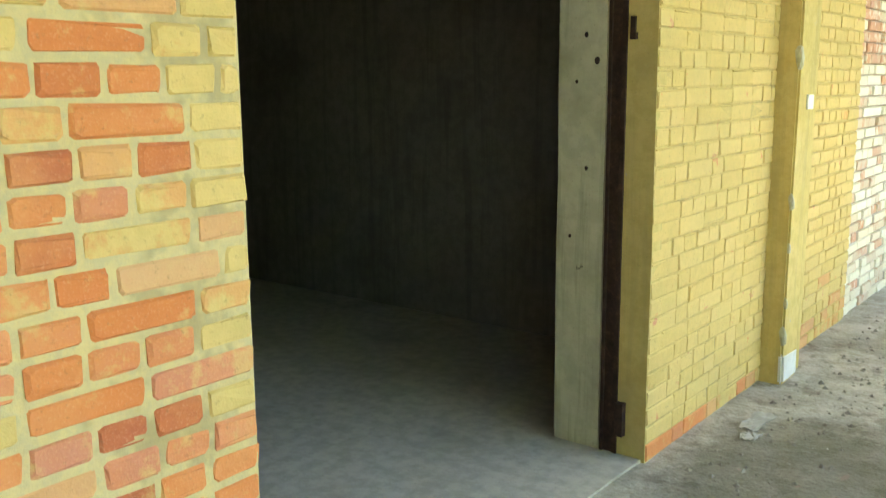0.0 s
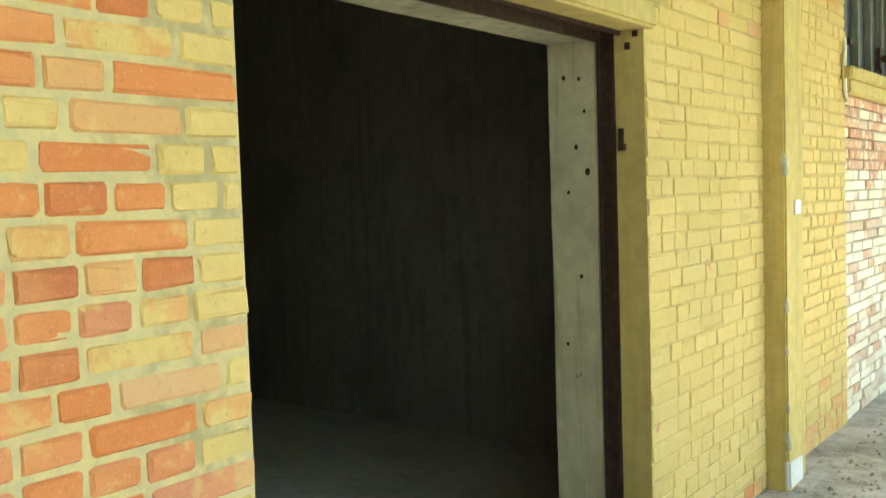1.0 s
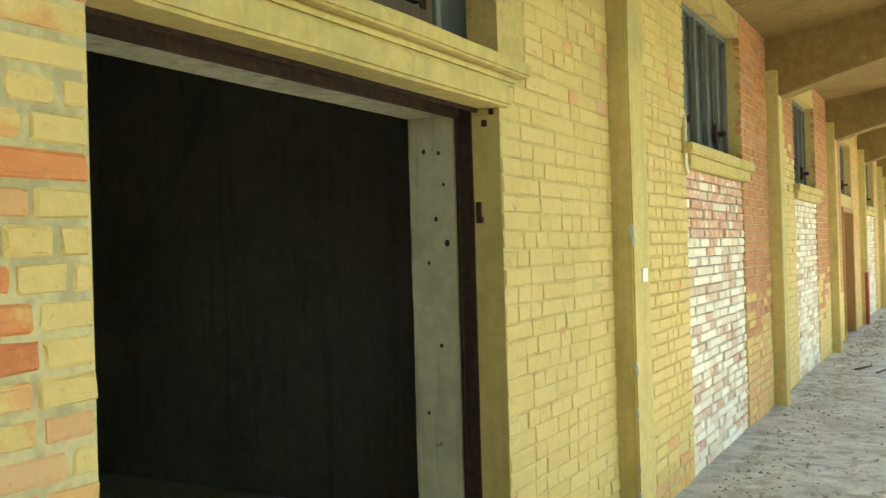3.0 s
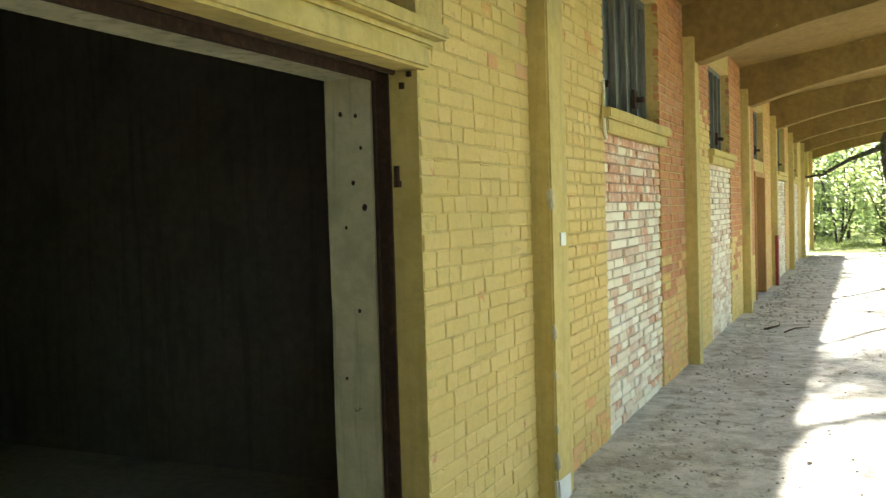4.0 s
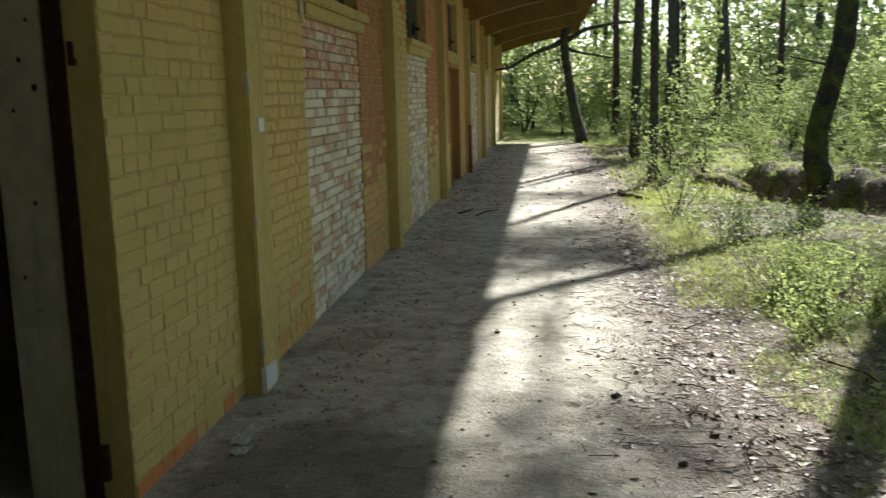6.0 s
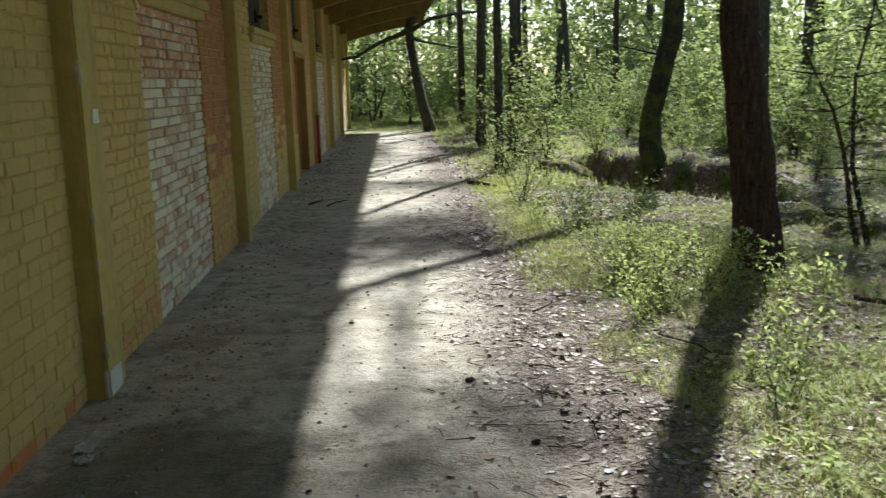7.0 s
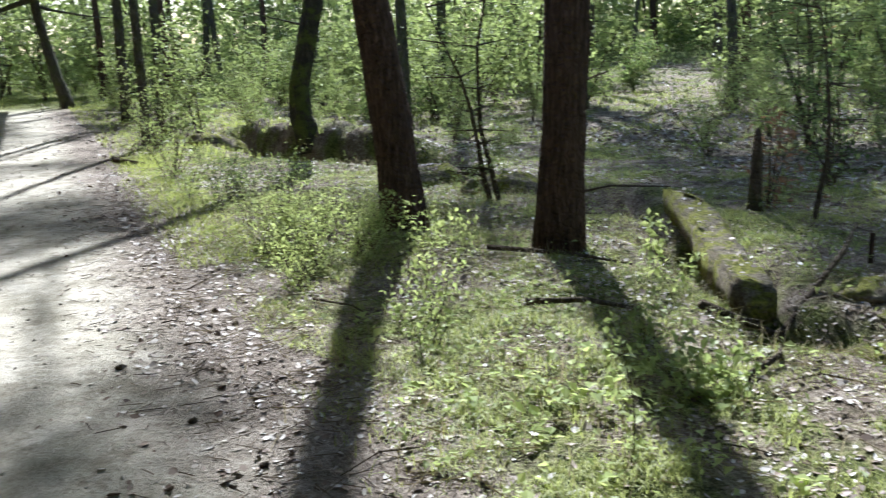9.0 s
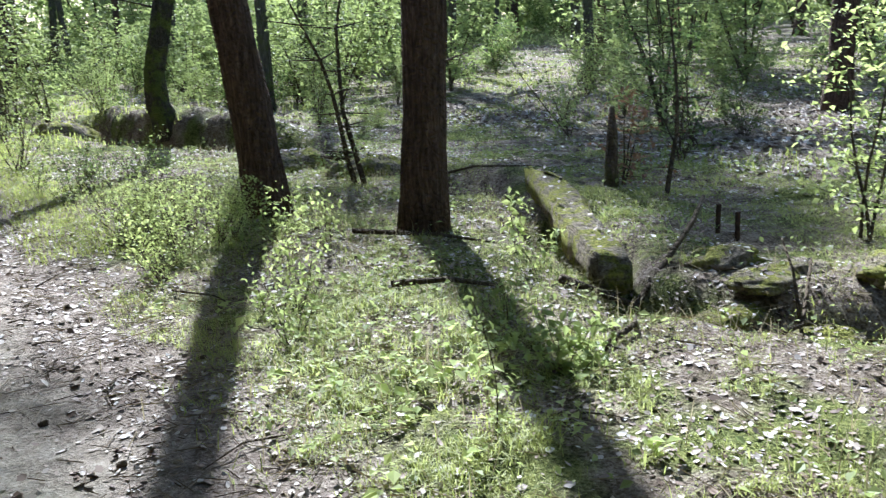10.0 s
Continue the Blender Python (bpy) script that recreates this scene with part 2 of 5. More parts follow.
def leaf_material(name, dark, light, through, share=0.45):
    k = Mat(name)
    r = k.island()
    col = k.mix(r, dark, light)
    col = k.mix(k.math("MULTIPLY", k.step(k.noise(0.6, 3), 0.4, 0.65), 0.5), col, light)
    m = k.done(col, 0.55, spec=0.35)
    tr = k.t.nodes.new("ShaderNodeBsdfTranslucent")
    k.put(tr.inputs[0], k.mix(0.5, col, through))
    ms = k.t.nodes.new("ShaderNodeMixShader")
    ms.inputs[0].default_value = share
    k.t.links.new(k.b.outputs[0], ms.inputs[1]), k.t.links.new(tr.outputs[0], ms.inputs[2])
    k.t.links.new(ms.outputs[0], k.outp.inputs[0])
    return m


LEAF = leaf_material("spring_leaf", (0.12, 0.17, 0.055), (0.34, 0.40, 0.16), (0.52, 0.62, 0.20))
# darker copy of the spring leaf, shade put into its colour
LEAF_SHADED = leaf_material("shaded_leaf", (0.045, 0.08, 0.025), (0.13, 0.18, 0.06), (0.22, 0.32, 0.08))
LEAF_DRY = leaf_material("withered_leaf", (0.20, 0.11, 0.06), (0.34, 0.21, 0.13), (0.38, 0.22, 0.11))
GRASS = leaf_material("grass_blade", (0.11, 0.15, 0.035), (0.36, 0.40, 0.12), (0.62, 0.70, 0.17), 0.55)
MOSS_BLADE = leaf_material("moss_blade", (0.085, 0.105, 0.03), (0.44, 0.47, 0.16), (0.66, 0.74, 0.24), 0.52)
# lighter copy of the spring leaf, the sun's glow in its colour
LEAF_SUNLIT = leaf_material("sunlit_leaf", (0.24, 0.32, 0.09), (0.48, 0.55, 0.22), (0.70, 0.78, 0.27), 0.5)
STRAW = leaf_material("dry_grass", (0.24, 0.20, 0.11), (0.42, 0.37, 0.23), (0.4, 0.34, 0.2))
NEEDLE = leaf_material("pine_needles", (0.02, 0.045, 0.012), (0.06, 0.10, 0.03), (0.08, 0.14, 0.03))
k = Mat("fallen_leaf")
FALLEN = k.done(k.ramp(k.island(), (0.0, (0.10, 0.065, 0.045)), (0.4, (0.24, 0.18, 0.135)), (0.70, (0.38, 0.33, 0.28)), (0.88, (0.56, 0.52, 0.47)), (1.0, (0.66, 0.64, 0.60))), 0.6, spec=0.4)
k = Mat("moss_cushion")
f = k.noise(38, 6, 0.7)
MOSS = k.done(k.mix(k.step(k.noise(6, 6, 0.65), 0.44, 0.58), k.ramp(f, (0.32, (0.05, 0.06, 0.016)), (0.66, (0.32, 0.32, 0.075))), k.ramp(f, (0.35, (0.06, 0.05, 0.033)), (0.65, (0.30, 0.26, 0.20)))), 0.95, f, 0.9, 0.03, spec=0.1)
k = Mat("stone_rubble")
f = k.noise(20, 5)
STONE = k.done(k.mix(k.island(), k.mix(f, (0.17, 0.15, 0.12), (0.26, 0.235, 0.195)), k.mix(f, (0.30, 0.27, 0.22), (0.42, 0.40, 0.35))), 0.9, f, 0.5, 0.005)
k = Mat("grey_paper")
PAPER = k.done(k.mix(k.noise(9, 4), (0.30, 0.29, 0.25), (0.48, 0.47, 0.42)), 0.8)

# ---- building blocks ----
FREE = Matrix.Identity(4)


def thing(name, at=(0, 0, 0), label="", category="", group="", kind=""):
    ob = new(name)
    ob.empty_display_size = 0.1
    ob.location = at
    return tagged(ob, label, category, group, kind)


def hang(ob, parent):
    """Make ob, whose mesh is in world coordinates, a part of parent."""
    ob.parent = parent
    ob.matrix_parent_inverse = parent.matrix_basis.inverted() if parent.parent is None else FREE
    return ob


def part(name, bm, material, parent=None, label="", smooth=False):
    me = bpy.data.meshes.new(name)
    bm.normal_update()
    bm.to_mesh(me)
    bm.free()
    me.materials.append(material)
    if smooth:
        me.shade_smooth()
    ob = new(name, me)
    if parent:
        hang(ob, parent)
    return tagged(ob, label)


def box(bm, x0, x1, y0, y1, z0, z1):
    v = [bm.verts.new((x, y, z)) for x in (x0, x1) for y in (y0, y1) for z in (z0, z1)]
    for q in ((0, 1, 3, 2), (4, 6, 7, 5), (0, 4, 5, 1), (2, 3, 7, 6), (0, 2, 6, 4), (1, 5, 7, 3)):
        bm.faces.new([v[i] for i in q])
    return v


def boxes(*list_of, bevel=0.0, rough=0.0, cuts=0):
    bm = bmesh.new()
    for b in list_of:
        box(bm, *b)
    if cuts:
        bmesh.ops.subdivide_edges(bm, edges=[e for e in bm.edges if e.calc_length() > 0.25], cuts=cuts, use_grid_fill=True)
    if bevel:
        bmesh.ops.bevel(bm, geom=[e for e in bm.edges if len(e.link_faces) == 2 and e.calc_face_angle(0) > 0.5], offset=bevel, segments=2, affect="EDGES")
    if rough:
        for v in bm.verts:
            v.co += noise.noise_vector(v.co * 9) * rough
    return bm


def array_mesh(name, verts, faces, material, smooth=False):
    """A mesh from arrays: verts (n, 3), faces (m, 3 or 4)."""
    me = bpy.data.meshes.new(name)
    n, m, c = len(verts), len(faces), faces.shape[1]
    me.vertices.add(n), me.loops.add(m * c), me.polygons.add(m)
    me.vertices.foreach_set("co", np.ascontiguousarray(verts, dtype=np.float32).ravel())
    me.loops.foreach_set("vertex_index", np.ascontiguousarray(faces, dtype=np.int32).ravel())
    me.polygons.foreach_set("loop_start", np.arange(0, m * c, c, dtype=np.int32))
    me.polygons.foreach_set("use_smooth", np.full(m, smooth))
    me.update(calc_edges=True)
    me.materials.append(material)
    return me


def tube(bm, pts, radii, sides=8, lump=0.0):
    """A tapered tube along points."""
    rings = []
    for i, p in enumerate(pts):
        d = (Vector(pts[min(i + 1, len(pts) - 1)]) - Vector(pts[max(i - 1, 0)])).normalized()
        a = d.cross(Vector((0.31, 0.95, 0.1))).normalized()
        b = d.cross(a)
        ring = []
        for s in range(sides):
            w = 2 * math.pi * s / sides
            q = Vector(p) + (a * math.cos(w) + b * math.sin(w)) * radii[i] * (1 + lump * noise.noise(Vector((s * 1.7, p[2] * 2.1, p[0]))))
            ring.append(bm.verts.new(q))
        rings.append(ring)
    for r0, r1 in zip(rings, rings[1:]):
        for s in range(sides):
            bm.faces.new((r0[s], r0[(s + 1) % sides], r1[(s + 1) % sides], r1[s]))
    bm.faces.new(rings[-1])
    bm.faces.new(rings[0][::-1])


def leaf_arrays(P, size, rng, flat=0.0, slim=0.6):
    """Folded four-cornered leaves at the points P. flat: 0 any turn, 1 lying."""
    n = len(P)
    az, tilt = rng.uniform(0, 2 * np.pi, n), rng.normal(0, 1, n) * (1 - flat) * 0.9 + rng.normal(0, 0.25, n)
    roll = rng.normal(0, 1, n) * (1 - flat) * 0.8 + rng.normal(0, 0.2, n)
    d = np.stack([np.cos(az) * np.cos(tilt), np.sin(az) * np.cos(tilt), np.sin(tilt)], 1)
    side = np.stack([-np.sin(az), np.cos(az), np.zeros(n)], 1)
    up = np.cross(d, side)
    s2 = side * np.cos(roll)[:, None] + up * np.sin(roll)[:, None]
    up2 = np.cross(d, s2)
    L = (size * rng.uniform(0.6, 1.3, n))[:, None]
    W = L * slim * 0.5
    a, t = P - d * L * 0.5, P + d * L * 0.5 - np.abs(up2) * L * 0.1
    l, r = P + s2 * W + up2 * L * 0.12, P - s2 * W + up2 * L * 0.12
    V = np.stack([a, r, t, l], 1).reshape(-1, 3)
    F = np.arange(4 * n).reshape(n, 4)
    return V, F


def litter_arrays(P, size, rng, flat=0.9):
    """Oval fallen leaves of six corners, curled a little."""
    n = len(P)
    az = rng.uniform(0, 2 * np.pi, n)
    tilt, roll = rng.normal(0, 1.1 - flat, n), rng.normal(0, 1.1 - flat, n)
    d = np.stack([np.cos(az), np.sin(az), np.sin(tilt)], 1)
    q = np.stack([-np.sin(az), np.cos(az), np.sin(roll)], 1)
    L = (size * rng.uniform(0.6, 1.3, n))[:, None] * 0.5
    W = L * rng.uniform(0.3, 0.85, n)[:, None]
    up = np.array([0, 0, 1.0]) * L * rng.uniform(0.0, 0.25, n)[:, None]
    V = np.stack([P - d * L + up, P - d * L * 0.35 - q * W, P + d * L * 0.45 - q * W * 0.9 + up * 0.5, P + d * L * 1.05, P + d * L * 0.4 + q * W + up * 0.6, P - d * L * 0.4 + q * W * 0.9], 1).reshape(-1, 3)
    return V, np.arange(6 * n).reshape(n, 6)


def fbm(x, y, s, seed=0.0, octaves=3):
    return sum(noise.noise(Vector((x * s * 2 ** i + seed, y * s * 2 ** i - seed, seed))) / 2 ** i for i in range(octaves))

# ---- ground ----
# columns at negative y are unseen, added with the roof to cover sky
PILLAR_Y = [5.11 + 4.54 * i for i in range(-5, 7)]      # near sides of the columns
TRENCH = [Vector(p) for p in ((6.6, 2.4, 0), (6.0, 3.0, 0), (5.55, 3.35, 0), (5.25, 4.05, 0), (5.72, 5.35, 0), (6.4, 6.75, 0), (6.4, 9.0, 0), (5.9, 12.0, 0), (5.0, 14.6, 0), (4.4, 18.0, 0), (4.2, 24.0, 0))]


def trench_distance(x, y):
    best, side = 9.0, 1.0
    p = Vector((x, y, 0))
    for a, b in zip(TRENCH, TRENCH[1:]):
        t = max(0.0, min(1.0, (p - a).dot(b - a) / (b - a).length_squared))
        d = p - a.lerp(b, t)
        if d.length < best:
            best, side = d.length, 1.0 if (b - a).cross(d).z < 0 else -1.0
    return best, side


def ground_height(x, y):
    if x < -0.2:
        return -0.06
    h = 0.012 * fbm(x, y, 1.6, 3.1)
    if x > 2.3:
        w = min(1.0, (x - 2.3) / 1.2)
        h += w * (0.05 * fbm(x, y, 0.55, 7.7) + 0.03 * fbm(x, y, 2.3, 1.2))
        h -= 0.05 * math.exp(-((x - 3.1) / 0.35) ** 2) * min(1.0, max(0.0, (y - 11) / 3))
        if x < 9 and -1 < y < 26:
            d, side = trench_distance(x, y)
            d = max(0.0, d + 0.02 + 0.10 * fbm(x, y, 1.9, 3.9, 2))
            n = 0.5 + 0.6 * fbm(x, y, 1.1, 5.5)
            deep = math.exp(-((y - 14.2) / 2.2) ** 2)
            h -= (0.50 * (0.5 + 0.5 * max(0.0, min(1.0, (y - 3.6) / 1.2))) + 0.25 * deep) * math.exp(-(d / (0.24 + 0.16 * deep)) ** 2) * max(0.25 * deep, min(1.3, n + 0.25 + 0.3 * deep))
            if side > 0:
                h += 0.62 * deep * max(0.0, min(1.0, (d - 0.14) / 0.18)) * math.exp(-max(0.0, d - 0.35) / 0.8) * max(0.5, min(1.2, n + 0.45))
                h += 0.09 * math.exp(-((d - 0.55) / 0.35) ** 2) * max(0.1, min(1.3, n + 0.2))
    if x > 8:
        h += 0.03 * min(60.0, x - 8) + 0.10 * fbm(x, y, 0.18, 2.0)
    return h


def spread(lo, hi, fine0, fine1, step, grow=1.35):
    out = list(np.arange(fine0, fine1, step))
    s, v = step, fine1
    while v < hi:
        out.append(v)
        s *= grow
        v += s
    out.append(hi)
    s, v = step * grow, fine0 - step
    while v > lo:
        out.insert(0, v)
        s *= grow
        v -= s
    return [lo] + out


gxs, gys = spread(-1500, 1500, -0.3, 9.0, 0.075), spread(-1500, 1500, 0.5, 16.0, 0.075)
gv = np.array([(x, y, ground_height(x, y)) for y in gys for x in gxs])
nx = len(gxs)
ii = np.arange((len(gys) - 1) * (nx - 1))
base = ii // (nx - 1) * nx + ii % (nx - 1)
gf = np.stack([base, base + 1, base + nx + 1, base + nx], 1)
tagged(new("ground", array_mesh("ground", gv, gf, GROUND, True)), "trodden grey dirt walk turning into mossy woodland floor", "ground", kind="structure")

# ---- the long brick building ----
BRICK_MESHES = {}


def brick_arrays(w, h, d=0.05, c=0.006, seed=0):
    """A brick lying in the wall plane: worn, uneven corners and a rounded arris."""
    r = np.random.default_rng(seed)
    cut = r.uniform(0.3, 1.3, 8) * c
    V = []
    for x, e in ((-d, 0.0), (-c, 0.0), (0.0, c)):
        k = cut * (1.0 if e == 0 else 1.25)
        V += [(x, e + k[0], e), (x, w - e - k[1], e), (x, w - e, e + k[2]), (x, w - e, h - e - k[3]),
              (x, w - e - k[4], h - e), (x, e + k[5], h - e), (x, e, h - e - k[6]), (x, e, e + k[7])]
    V = np.array(V)
    V[8:] += r.normal(0, 0.0016, (16, 3))
    F = [(16, 17, 18, 23), (18, 19, 22, 23), (19, 20, 21, 22)]
    for a in (0, 8):
        for i in range(8):
            j = (i + 1) % 8
            F.append((a + i, a + j, a + 8 + j, a + 8 + i))
    return V, np.array(F)


def course(y0, y1, rng, long_share, joint=0.010):
    """Widths along one course, cut at its ends."""
    out, y = [], y0
    first = rng.choice((0.24, 0.115, 0.18))
    while y < y1 - 0.02:
        w = first if y == y0 else (0.24 if rng.random() < long_share else 0.115)
        w += rng.uniform(-0.006, 0.006)
        if y1 - (y + w) < 0.06:
            w = y1 - y
        out.append((y, min(w, y1 - y)))
        y += w + joint
    return out


def brickwork(parent, y0, y1, z0, z1, choose, seed, face=0.0, pitch=0.075, long_share=0.5, single=True, proud=0.002, joint=0.009, chamfer=0.005):
    """Lay bricks on the wall plane x = face: each an object of its own, or all joined for walls far off."""
    rng = random.Random(seed)
    rows = int(round((z1 - z0) / pitch))
    pitch = (z1 - z0) / rows
    allV, allF = {}, {}
    for i in range(rows):
        z = z0 + i * pitch
        for y, w in course(y0, y1, rng, long_share, joint):
            h = pitch - joint
            x = face + rng.uniform(-proud, proud)
            kind = choose(y + w / 2, z, rng)
            if single:
                key = (round(w / 0.006), round(h, 3), kind, rng.randrange(4), chamfer)
                if key not in BRICK_MESHES:
                    V, F = brick_arrays(key[0] * 0.006, h, c=chamfer, seed=hash(key[:2]) % 1000 + key[3])
                    BRICK_MESHES[key] = array_mesh("brick", V, F, BRICK[kind])
                ob = new("brick", BRICK_MESHES[key])
                ob.location = (x, y, z + 0.005)
                ob.parent = parent
            else:
                V, F = brick_arrays(w, h, seed=rng.randrange(99))
                n = sum(len(v) for v in allV.get(kind, []))
                allV.setdefault(kind, []).append(V + np.array((x, y, z + 0.005)))
                allF.setdefault(kind, []).append(F + n)
    for kind in allV:
        ob = new("bricks", array_mesh("bricks", np.concatenate(allV[kind]), np.concatenate(allF[kind]), BRICK_JOINED[kind]))
        hang(ob, parent)
        tagged(ob, kind="stuff")


def wall(name, label, pieces, material):
    bm = boxes(*pieces)
    ob = part(name, bm, material)
    return tagged(ob, label, "wall", kind="structure")


TOP = 3.52          # the underside of the roof at the wall
FACE = -0.008       # the mortar bed, behind the brick faces

# this wall's run back to y -22 is unseen, added against sky light
left_wall = wall("wall_1", "brick pier with flaking ochre paint beside the wide opening", [(-0.36, -0.005, -22.0, 1.86, -0.1, TOP)], MORTAR_GREY)
right_wall = wall("wall_2", "ochre painted brick pier between opening and column", [(-0.36, -0.005, 3.82, 5.11, -0.1, TOP)], MORTAR_PAINTED)
# added out of view: keeps light from behind off the near faces
light_block = wall("wall_8", "unseen dark plank wall added behind to cut light", [(0.0, 4.6, -3.6, -3.5, -0.1, 2.9)], TIMBER)
over_wall = wall("wall_3", "painted brickwork above the upper window", [(-0.36, FACE, 1.86, 3.82, 3.25, TOP)], MORTAR_PAINTED)


# columns with their cantilevered beams
def canopy_frame(y):
    root = thing("canopy_frame", (0, y, 0), "ochre painted concrete column with cantilevered roof beam", "column", "columns along the walk")
    column = part("column", boxes((-0.30, 0.11, y, y + 0.22, -0.1, 3.2), (-0.30, 0.088, y + 0.22, y + 0.35, -0.1, 3.2), bevel=0.010, rough=0.004, cuts=5), PAINTED_CONCRETE, root)
    bm = bmesh.new()
    prof = [(-0.3, 2.97), (0.16, 2.955), (0.6, 3.09), (1.1, 3.215), (1.7, 3.335), (2.4, 3.46), (2.74, 3.60), (2.86, 3.94), (-0.3, 3.48)]
    a = [bm.verts.new((px, y + 0.01, pz)) for px, pz in prof]
    b = [bm.verts.new((px, y + 0.31, pz)) for px, pz in prof]
    bm.faces.new(a), bm.faces.new(b[::-1])
    for i in range(len(prof)):
        j = (i + 1) % len(prof)
        bm.faces.new((a[j], a[i], b[i], b[j]))
    bmesh.ops.recalc_face_normals(bm, faces=bm.faces)
    bmesh.ops.bevel(bm, geom=bm.edges[:], offset=0.012, segments=2, affect="EDGES")
    part("beam", bm, CANOPY_SHADED, root)
    return root


frames = [canopy_frame(y) for y in PILLAR_Y]
part("base_patch", boxes((0.08, 0.118, 5.104, 5.335, 0.0, 0.15), bevel=0.012, rough=0.012, cuts=2), BARE_PLASTER, frames[5].children[0], "flaked white plaster patch at the foot")
part("painted_band", boxes((0.06, 0.114, 18.726, 18.96, 0.0, 0.95), rough=0.002), RED_PAINT, frames[8].children[0], "dark red painted band")
# chips in the arris of the near column
for cz, cs in ((0.25, 0.035), (0.42, 0.022), (0.93, 0.03), (1.62, 0.04), (0.7, 0.02)):
    bm = bmesh.new()
    bmesh.ops.create_icosphere(bm, subdivisions=2, radius=cs * 0.55)
    for v in bm.verts:
        v.co = Vector((v.co.x, v.co.y, v.co.z * 2.6)) * (1 + 0.5 * noise.noise(v.co * 60)) + Vector((0.104, 5.117, cz))
    part("chip", bm, GREY_CONCRETE, frames[5].children[0], "grey chip broken from the corner")

bm = bmesh.new()
# the roof behind, down to y -22, is added unseen to block sky
ys = (-22.0, 32.75)
prof = [(-0.36, 3.45), (2.92, 3.93), (2.94, 4.09), (-0.36, 3.60)]
a = [bm.verts.new((px, ys[0], pz)) for px, pz in prof]
b = [bm.verts.new((px, ys[1], pz)) for px, pz in prof]
for i in range(4):
    j = (i + 1) % 4
    bm.faces.new((a[i], a[j], b[j], b[i]))
bm.faces.new(a[::-1]), bm.faces.new(b)
bmesh.ops.recalc_face_normals(bm, faces=bm.faces)
tagged(part("canopy_roof", bm, CANOPY_SHADED), "sloping ochre painted concrete canopy slab", "roof", kind="structure")
tagged(part("ceiling", boxes((-13.3, -0.36, -22.0, 32.75, 3.45, 3.62)), ROOM_SHADED), "concrete ceiling of the hall, darkened for shade", "ceiling", kind="structure")
tagged(part("wall_back", boxes((-13.3, -13.0, -22.0, 32.75, -0.1, 3.45)), ROOM_SHADED), "rear wall of the hall, darkened for shade", "wall", kind="structure")
tagged(part("wall_south", boxes((-13.0, -0.36, -6.0, -5.7, -0.1, 3.45)), ROOM_SHADED), "end wall of the hall, darkened for shade", "wall", kind="structure")
tagged(part("wall_north", boxes((-13.0, -0.0, 32.64, 32.75, -0.1, 3.45)), ROOM_SHADED), "end wall of the building", "wall", kind="structure")
tagged(part("wall_partition", boxes((-13.0, -0.36, 5.12, 5.3, -0.1, 3.45)), ROOM_SHADED), "partition wall inside the hall, darkened for shade", "wall", kind="structure")
tagged(part("floor", boxes((-13.0, -0.02, -5.7, 5.12, -0.08, 0.012), (-13.0, -0.30, 5.3, 32.6, -0.08, 0.012)), FLOOR_CONCRETE), "dusty grey concrete floor inside the hall", "floor", kind="structure")

# the wide opening: lintel, concrete jambs, steel channel
lint = thing("door_1", (0, 2.84, 0), "wide doorless opening with concrete jambs and rusty steel channel", "doorway", kind="structure")
part("lintel", boxes((-0.10, 0.035, 1.80, 3.86, 2.13, 2.225), bevel=0.012, rough=0.006, cuts=4), PAINTED_CONCRETE, lint, "weathered ochre painted concrete lintel")
part("ledge", boxes((-0.36, 0.060, 1.70, 4.0, 2.262, 2.325), (-0.36, 0.022, 1.78, 3.93, 2.225, 2.262), bevel=0.010, rough=0.005, cuts=4), PAINTED_CONCRETE, lint, "moulded concrete ledge under the window")
jamb = part("jamb", boxes((-0.43, -0.205, 3.808, 4.0, -0.05, 2.3), bevel=0.008, rough=0.004, cuts=5), GREY_CONCRETE, lint, "bare grey concrete jamb")
part("jamb", boxes((-0.43, -0.205, 1.70, 1.88, -0.05, 2.3), bevel=0.008, rough=0.004, cuts=5), GREY_CONCRETE, lint, "bare grey concrete jamb")
# raised dark discs: the shade inside small pits, put in as colour
for px, pz, pr in ((-0.35, 1.98, 0.008), (-0.28, 1.97, 0.007), (-0.26, 1.84, 0.006), (-0.30, 1.70, 0.008), (-0.25, 1.60, 0.011), (-0.34, 1.52, 0.006), (-0.29, 1.18, 0.007), (-0.36, 0.9, 0.006)):
    bm = bmesh.new()
    bmesh.ops.create_cone(bm, cap_ends=True, segments=9, radius1=pr, radius2=pr * 0.7, depth=0.008)
    for v in bm.verts:
        v.co = Vector((px + v.co.x * (1 + 0.3 * noise.noise(v.co * 200)), 3.8055 + v.co.z, pz + v.co.y * 1.4))
    part("fixing_hole", bm, RUST, jamb, "dark disc standing for a shaded pit")
part("head", boxes((-0.43, -0.205, 1.88, 3.808, 2.122, 2.28), bevel=0.008, rough=0.004, cuts=5), GREY_CONCRETE, lint, "bare grey concrete head")
part("channel", boxes((-0.205, -0.192, 3.806, 3.90, 0.0, 2.26), (-0.148, -0.128, 3.806, 3.90, 0.0, 2.26), (-0.192, -0.148, 3.816, 3.90, 0.0, 2.26), rough=0.002), RUST, lint, "rusty steel channel")
part("channel", boxes((-0.205, -0.180, 1.80, 1.885, 0.0, 2.26), (-0.120, -0.100, 1.80, 1.895, 0.0, 2.26), rough=0.003), RUST, lint, "rusty steel channel")
part("rail", boxes((-0.205, -0.185, 1.86, 3.82, 2.105, 2.20), (-0.115, -0.100, 1.86, 3.82, 2.12, 2.20), (-0.20, -0.10, 1.86, 3.82, 2.165, 2.20), rough=0.003, cuts=3), RUST, lint, "rusty steel head rail")
